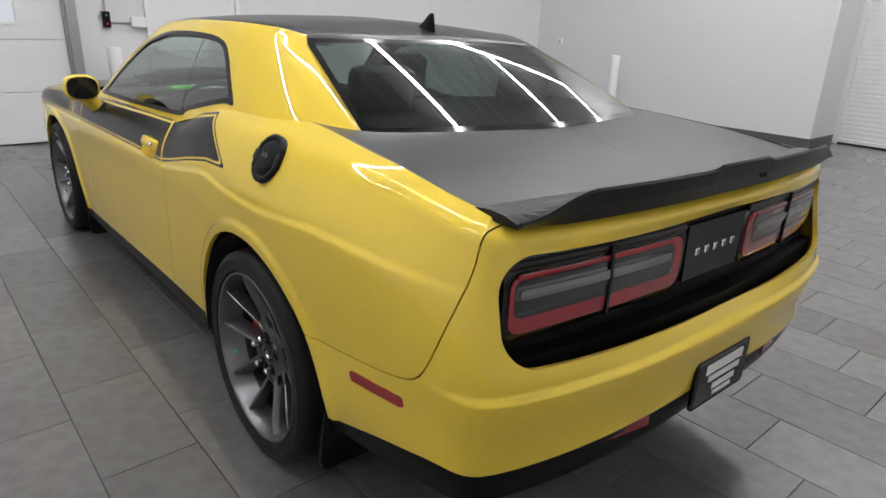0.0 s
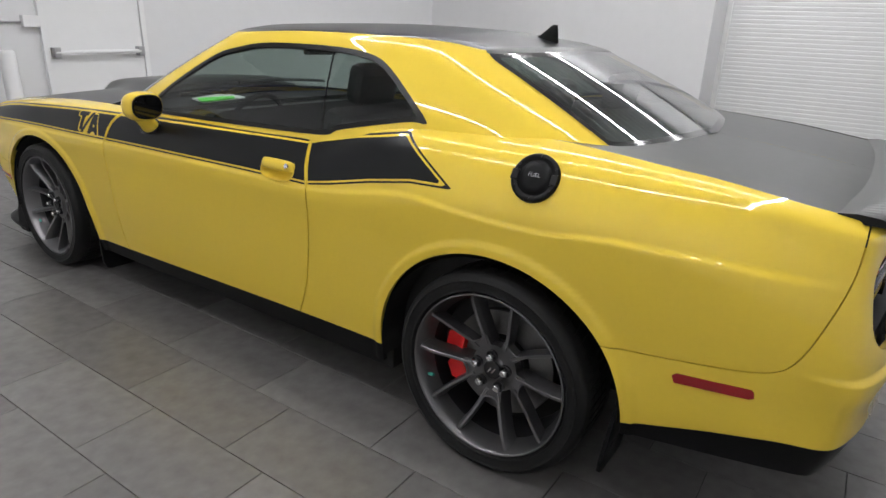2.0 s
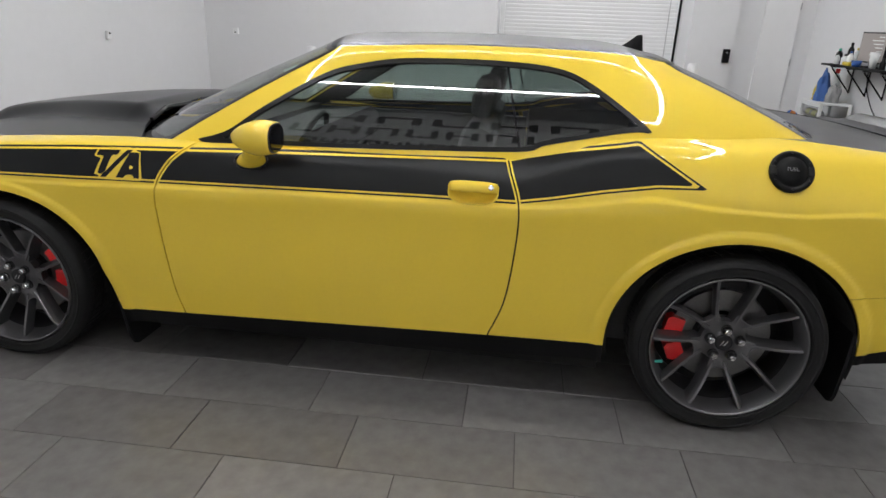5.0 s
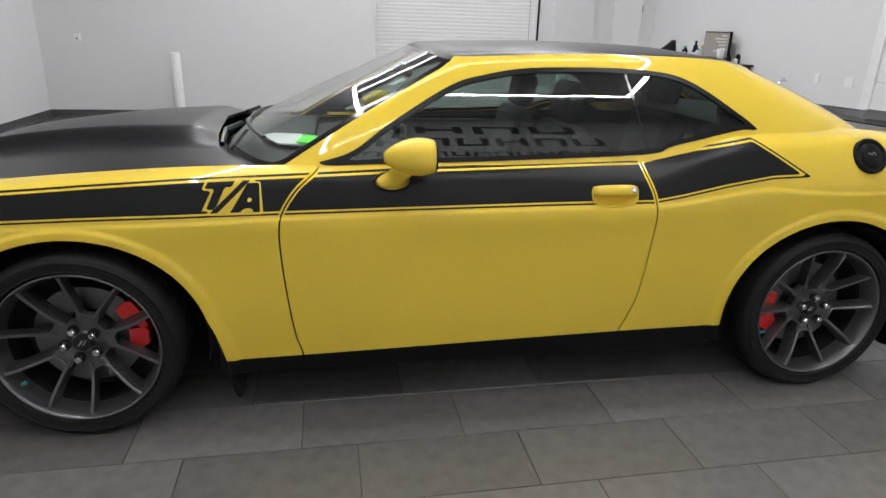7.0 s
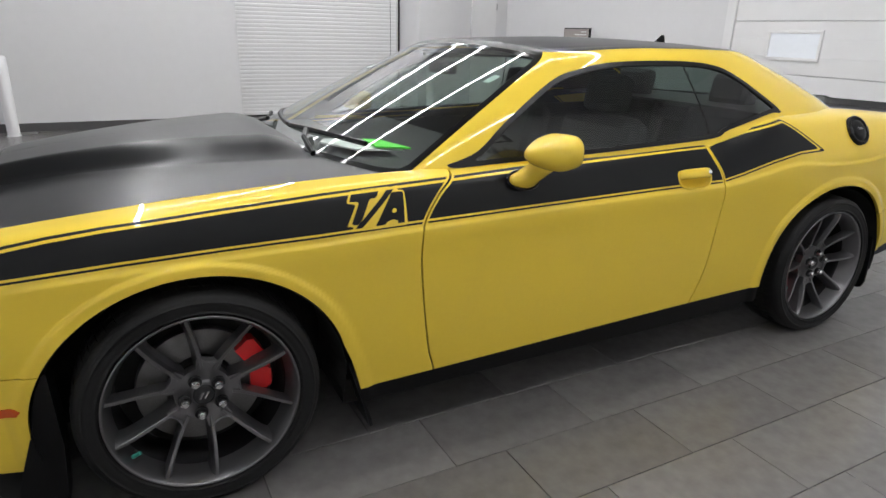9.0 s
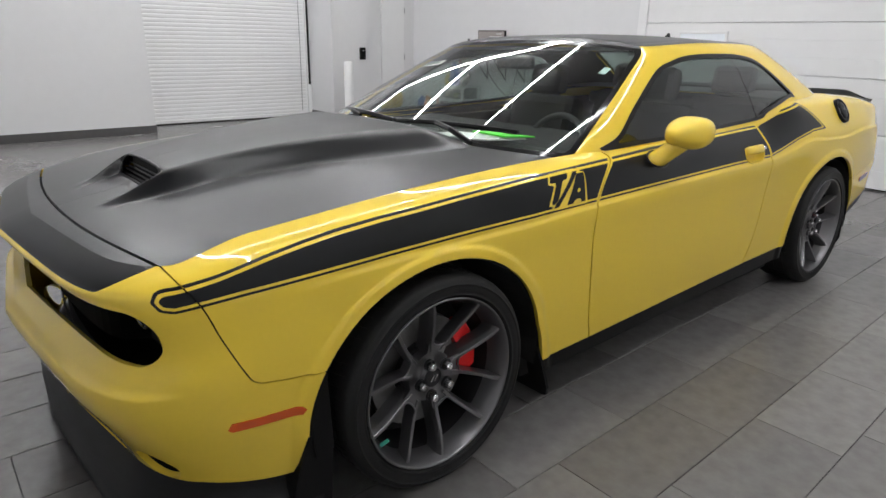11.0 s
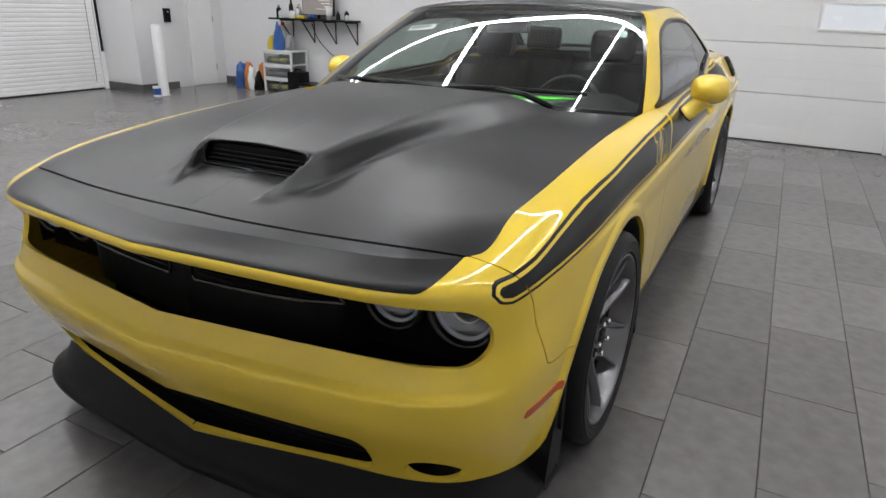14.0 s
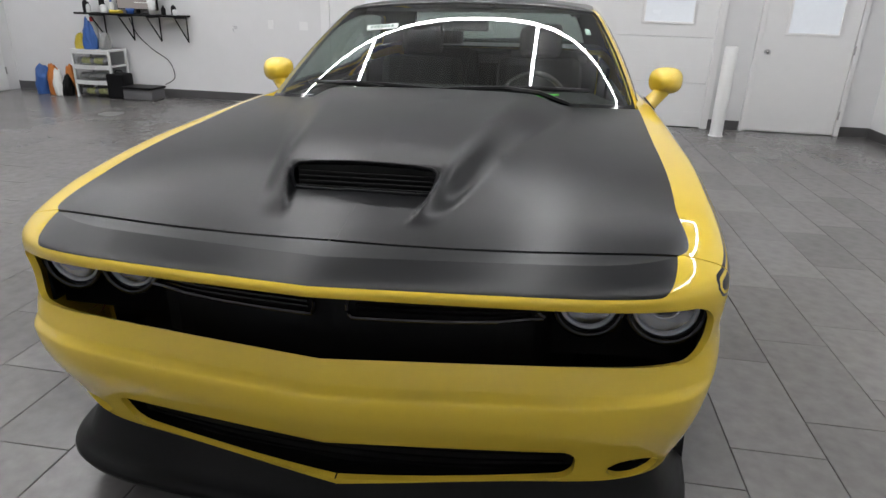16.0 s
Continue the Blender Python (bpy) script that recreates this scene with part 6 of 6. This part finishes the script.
service_door("door_3", -3.84, -2.82, SOUTH + 0.004, 1, (-3.64, -3.09, 1.17, 1.85), -2.90, "closed white service door with an upper pane")
exit_door = service_door("door_4", 0.68, 1.69, NORTH - 0.004, -1, None, None, "closed white exit door with a push bar")
part("push_bar", rod((0.70, NORTH - 0.10, 0.98), (1.62, NORTH - 0.10, 0.98), 0.022), DOORPAINT, exit_door)
for x in (0.72, 1.63):
    part("bar_end", box((x - 0.035, NORTH - 0.12, 0.93), (x + 0.035, NORTH - 0.034, 1.03), 0.008), METALGREY, exit_door)
d5 = tagged(empty("door_5", "closed white flush service door with steel hinges", "door"), kind="structure")
part("leaf", box((EAST + 0.085, -4.55, 0.015), (EAST + 0.12, -4.06, 2.06), 0.004), DOORPAINT, d5)
for z in (0.28, 1.05, 1.85):
    part("hinge", rod((EAST + 0.08, -4.555, z - 0.05), (EAST + 0.08, -4.555, z + 0.05), 0.009), METALGREY, d5)

# black lettering high on the west wall, drawn as plain bars
SIGNBLACK = material("sign_black", (0.01, 0.01, 0.01), 0.5)
for y0, y1, z0, z1, count, stroke in ((-2.05, 1.75, 3.80, 4.13, 6, 0.10), (-2.25, 1.95, 3.27, 3.59, 10, 0.07), (-2.05, 1.95, 2.87, 3.04, 18, 0.04)):
    line = empty("wall_sign_line", "black plain bars of lettering on the white wall", "sign", (WEST, 0, 0), group="wall sign")
    w = (y1 - y0) / count
    for k in range(count):
        a, b, t = y0 + w * k + 0.10 * w, y0 + w * (k + 1) - 0.10 * w, stroke
        bars = [((a, z0), (a + t, z1)), ((b - t, z0), (b, z1))]
        bars.append(((a + t, z0), (b - t, z0 + t * 0.8)) if k % 3 == 0 else ((a + t, z1 - t * 0.8), (b - t, z1)) if k % 3 == 1 else ((a + t, (z0 + z1) / 2 - t * 0.4), (b - t, (z0 + z1) / 2 + t * 0.4)))
        bm = bmesh.new()
        for (p0, q0), (p1, q1) in bars:
            box((0.0, p0, q0), (0.012, p1, q1), bm=bm)
        part("letter_bar", bm, SIGNBLACK, line)

# ---- detailing corner by the south wall ----
shelf = empty("wall_shelf", "black steel wall shelf on triangular brackets", "shelf", (0, SOUTH, 0))
part("board", box((4.57, 0.0, 1.095), (6.10, 0.34, 1.12), 0.003), BLACK, shelf)
for x in (4.63, 5.04, 5.46, 5.89):
    bm = bmesh.new()
    tube([(x, 0.012, 1.086), (x, 0.30, 1.086)], 0.009, bm)
    tube([(x, 0.012, 1.08), (x, 0.012, 0.76)], 0.009, bm)
    tube([(x, 0.012, 0.77), (x, 0.28, 1.07)], 0.009, bm)
    part("bracket", bm, BLACK, shelf)
screen = empty("monitor", "dark computer monitor showing lines of text on a shelf", "monitor", (5.255, SOUTH + 0.16, 1.12))
part("foot", box((-0.12, -0.06, 0.0), (0.12, 0.06, 0.012), 0.004), BLACK, screen)
part("stand", box((-0.025, -0.03, 0.01), (0.025, -0.01, 0.12)), BLACK, screen)
part("case", box((-0.305, -0.035, 0.05), (0.305, 0.0, 0.40), 0.006), BLACK, screen)
SCREENFACE = glowing("screen_face", (0.20, 0.18, 0.17), 0.5)
face_ob = part("display", box((-0.29, 0.0005, 0.065), (0.29, 0.003, 0.385)), SCREENFACE, screen)
for k in range(6):
    part("text_bar", box((-0.24, 0.0035, 0.34 - 0.04 * k), (-0.24 + 0.12 + 0.05 * (k * 7 % 4), 0.005, 0.352 - 0.04 * k)), PAPER, face_ob)


def bottle(name, x, y, z, r, h, mat, cap_mat, label, category="bottle"):
    b = empty(name, label, category, (x, y, z))
    part("bottle_body", lathe([(0.0, 0.0), (r * 0.96, 0.0), (r, 0.01), (r, h * 0.62), (r * 0.85, h * 0.72), (r * 0.4, h * 0.82), (r * 0.36, h * 0.88)], axis="z", steps=20), mat, b, smooth=True)
    part("cap", lathe([(r * 0.46, h * 0.86), (r * 0.46, h * 0.98), (r * 0.3, h), (0.0, h)], axis="z", steps=16), cap_mat, b)


BLUEPL, YELLOWPL, ORANGECL, BLUECL, WHITEPL, GREENPL = [material(n, c, 0.5, grain=0.1, grain_scale=30) for n, c in (("blue_plastic", (0.02, 0.08, 0.30)), ("yellow_plastic", (0.55, 0.42, 0.04)), ("orange_cloth", (0.55, 0.18, 0.03)), ("blue_cloth", (0.03, 0.10, 0.32)), ("white_plastic", (0.65, 0.66, 0.66)), ("green_plastic", (0.05, 0.35, 0.25)))]
CLEARPL = material("milky_plastic", (0.55, 0.57, 0.58), 0.25, grain=0.05, grain_scale=10)
DRAWERPL = glazing("clear_drawer_plastic", (0.80, 0.81, 0.81), 0.25)
PALEGREEN, GREYCL = material("pale_yellow_cloth", (0.50, 0.50, 0.22), 0.9, grain=0.2, grain_scale=40), material("grey_cloth", (0.30, 0.30, 0.30), 0.9, grain=0.2, grain_scale=40)
for x, y, r, h, mt, cp, lb in ((6.03, 0.17, 0.040, 0.19, BLACK, GREENPL, "black spray bottle with a green collar"), (5.95, 0.22, 0.032, 0.13, WHITEPL, BLACK, "small white bottle with a black cap"), (5.80, 0.14, 0.036, 0.27, BLACK, BLACK, "tall black spray bottle on the shelf"), (5.72, 0.22, 0.050, 0.13, WHITEPL, BLACK, "white tub with a dark lid"), (5.66, 0.12, 0.036, 0.21, CLEARPL, YELLOWPL, "milky bottle with a yellow cap"), (5.60, 0.22, 0.034, 0.17, WHITEPL, BLUEPL, "white bottle with a blue cap"), (4.84, 0.20, 0.030, 0.12, BLACK, BLACK, "low black bottle beside the paper cup"), (4.72, 0.15, 0.034, 0.15, BLACK, WHITEPL, "black bottle with a white cap"), (4.66, 0.22, 0.030, 0.09, WHITEPL, BLACK, "low white jar with a black lid")):
    bottle("bottle", x, SOUTH + y, 1.12, r, h, mt, cp, lb)
cup = empty("paper_cup", "tall white paper cup on the shelf", "cup", (4.98, SOUTH + 0.24, 1.12))
part("cup_wall", lathe([(0.0, 0.0), (0.036, 0.0), (0.052, 0.18), (0.049, 0.18), (0.034, 0.01), (0.0, 0.01)], axis="z", steps=24), WHITEPL, cup, smooth=True)
bowl = empty("blue_tub", "round blue tub on the shelf", "tub", (5.28, SOUTH + 0.28, 1.12))
part("tub_wall", lathe([(0.0, 0.0), (0.045, 0.0), (0.058, 0.07), (0.055, 0.07), (0.04, 0.01), (0.0, 0.01)], axis="z", steps=24), BLUEPL, bowl, smooth=True)
sponge = empty("sponge", "yellow sponge block on the shelf", "sponge", (5.50, SOUTH + 0.27, 1.12))
part("block", box((-0.085, -0.04, 0.0), (0.085, 0.04, 0.045), 0.012), YELLOWPL, sponge)
bottle("spray_bottle", 5.98, SOUTH + 0.16, 0.64, 0.060, 0.42, WHITEPL, REDPAINT, "large white spray bottle with a red collar")

drawers = empty("drawer_tower", "clear plastic drawer tower with a white frame", "drawers", (5.885, SOUTH + 0.26, 0))


def bowed(half, back, front, bulge, z0, z1):
    """A box whose front bows outwards."""
    line = [(x, front + bulge * (1 - (x / half) ** 2)) for x in np.linspace(-half, half, 11)]
    return prism([(-half, back)] + line + [(half, back)], z1 - z0, lambda a, b, d: Vector((a, b, z0 + d)))


for k in range(3):
    z = 0.03 + 0.205 * k
    dr = part("drawer", bowed(0.262, -0.19, 0.17, 0.035, z, z + 0.176), DRAWERPL, drawers)
    part("drawer_pull", bowed(0.262, 0.165, 0.185, 0.035, z + 0.150, z + 0.176), WHITEPL, dr)
    for n in range(7):
        x = -0.20 + 0.065 * n
        lump = bmesh.new()
        bmesh.ops.create_icosphere(lump, subdivisions=2, radius=1)
        for v in lump.verts:
            f = 1 + 0.35 * noise.noise(v.co * 2 + Vector((n, k, 0)))
            v.co = Vector((x + 0.05 * f * v.co.x, 0.12 + 0.055 * f * v.co.y, z + 0.055 + 0.045 * f * v.co.z))
        part("contents", lump, (PALEGREEN, GREYCL, PALEGREEN)[k] if n % 3 else GREYCL, dr, smooth=True)
    part("frame_rail", bowed(0.295, -0.21, 0.18, 0.035, z + 0.180, z + 0.203), WHITEPL, drawers)
for x in (-0.280, 0.280):
    for y0, y1 in ((-0.21, -0.17), (0.145, 0.185)):
        part("frame_post", box((x - 0.014, y0, 0.0), (x + 0.014, y1, 0.645), 0.005), WHITEPL, drawers)


def heap(name, x, y, z, w, d, h, mat, label, category, seed):
    """A slumped cloth heap."""
    rng = random.Random(seed)
    bm = bmesh.new()
    bmesh.ops.create_icosphere(bm, subdivisions=4, radius=1)
    for v in bm.verts:
        n = noise.noise(v.co * 1.6 + Vector((seed, 0, 0))) * 0.35 + noise.noise(v.co * 4.2 + Vector((0, seed, 0))) * 0.14
        f = 1 + n
        v.co = Vector((v.co.x * f * w, v.co.y * f * d, max(v.co.z * f, -0.35) * h * 0.74 + 0.26 * h))
    low = min(v.co.z for v in bm.verts)
    for v in bm.verts:
        v.co.z -= low
    ob = part(name, bm, mat, None, smooth=True)
    ob.location = (x, y, z)
    return tagged(ob, label, category)


heap("cloth_bag", 6.78, SOUTH + 0.30, 0, 0.13, 0.12, 0.38, BLUECL, "crumpled blue cloth bag on the floor", "bag", 3)
heap("towel", 6.57, SOUTH + 0.36, 0, 0.075, 0.09, 0.42, ORANGECL, "crumpled orange cloth on the floor", "cloth", 5)
heap("towel", 6.38, SOUTH + 0.26, 0, 0.08, 0.08, 0.40, ORANGECL, "crumpled orange cloth behind a pale rag", "cloth", 6)
heap("towel", 6.46, SOUTH + 0.42, 0, 0.065, 0.07, 0.34, PAPER, "pale crumpled rag beside the drawer tower", "cloth", 8)
heap("black_cloth", 6.32, SOUTH + 0.42, 0, 0.07, 0.07, 0.30, BLACK, "black cloth bundle beside the drawer tower", "cloth", 9)
heap("blue_rag", 5.93, SOUTH + 0.32, 0.642, 0.085, 0.08, 0.38, BLUECL, "blue cloth bundle on the drawer tower", "cloth", 11)
heap("yellow_rag", 6.10, SOUTH + 0.28, 0.642, 0.085, 0.08, 0.20, YELLOWPL, "yellow cloth bundle on the drawer tower", "cloth", 13)
heap("dark_rag", 5.76, SOUTH + 0.24, 0.642, 0.07, 0.08, 0.24, GREYCL, "dark grey cloth bundle on the drawer tower", "cloth", 17)
case = empty("tool_case", "upright black plastic tool case on the floor", "case", (5.55, SOUTH + 0.34, 0))
part("case_shell", box((-0.13, -0.12, 0.0), (0.13, 0.12, 0.34), 0.02), BLACK, case)
part("case_handle", tube([(-0.06, 0, 0.335), (-0.05, 0, 0.37), (0.05, 0, 0.37), (0.06, 0, 0.335)], 0.01), BLACK, case)
tote = empty("storage_tote", "low grey plastic storage tote with a lid", "tote", (5.20, SOUTH + 0.34, 0))
part("tub", box((-0.22, -0.16, 0.0), (0.22, 0.16, 0.15), 0.02), material("grey_plastic", (0.10, 0.10, 0.105), 0.5), tote)
part("lid", box((-0.235, -0.175, 0.15), (0.235, 0.175, 0.18), 0.008), BLACK, tote)
tagged(part("hanging_cord", tube(rounded([(5.50, SOUTH + 0.02, 1.06), (5.40, SOUTH + 0.03, 0.85), (5.20, SOUTH + 0.03, 0.66), (4.95, SOUTH + 0.04, 0.50), (4.90, SOUTH + 0.03, 0.28), (5.02, SOUTH + 0.10, 0.182)], 6), 0.006), BLACK), "black power cord hanging below the shelf", "cord")
tap = empty("wall_tap", "small chrome wall tap", "tap", (3.90, SOUTH, 0.98))
part("spout", tube([(0, 0, 0), (0, 0.06, 0.0), (0, 0.09, -0.015), (0, 0.095, -0.05)], 0.012), CHROME, tap)
part("tap_handle", box((-0.03, 0.035, 0.02), (0.03, 0.05, 0.032), 0.004), CHROME, tap)
can = empty("paint_can", "small white can with a blue label at the bollard", "can", (6.86, -2.86, 0))
part("tin", lathe([(0.0, 0.0), (0.055, 0.0), (0.055, 0.15), (0.0, 0.15)], axis="z", steps=24), WHITEPL, can)
part("can_label", lathe([(0.0556, 0.03), (0.0556, 0.12)], axis="z", steps=24), BLUEPL, can)
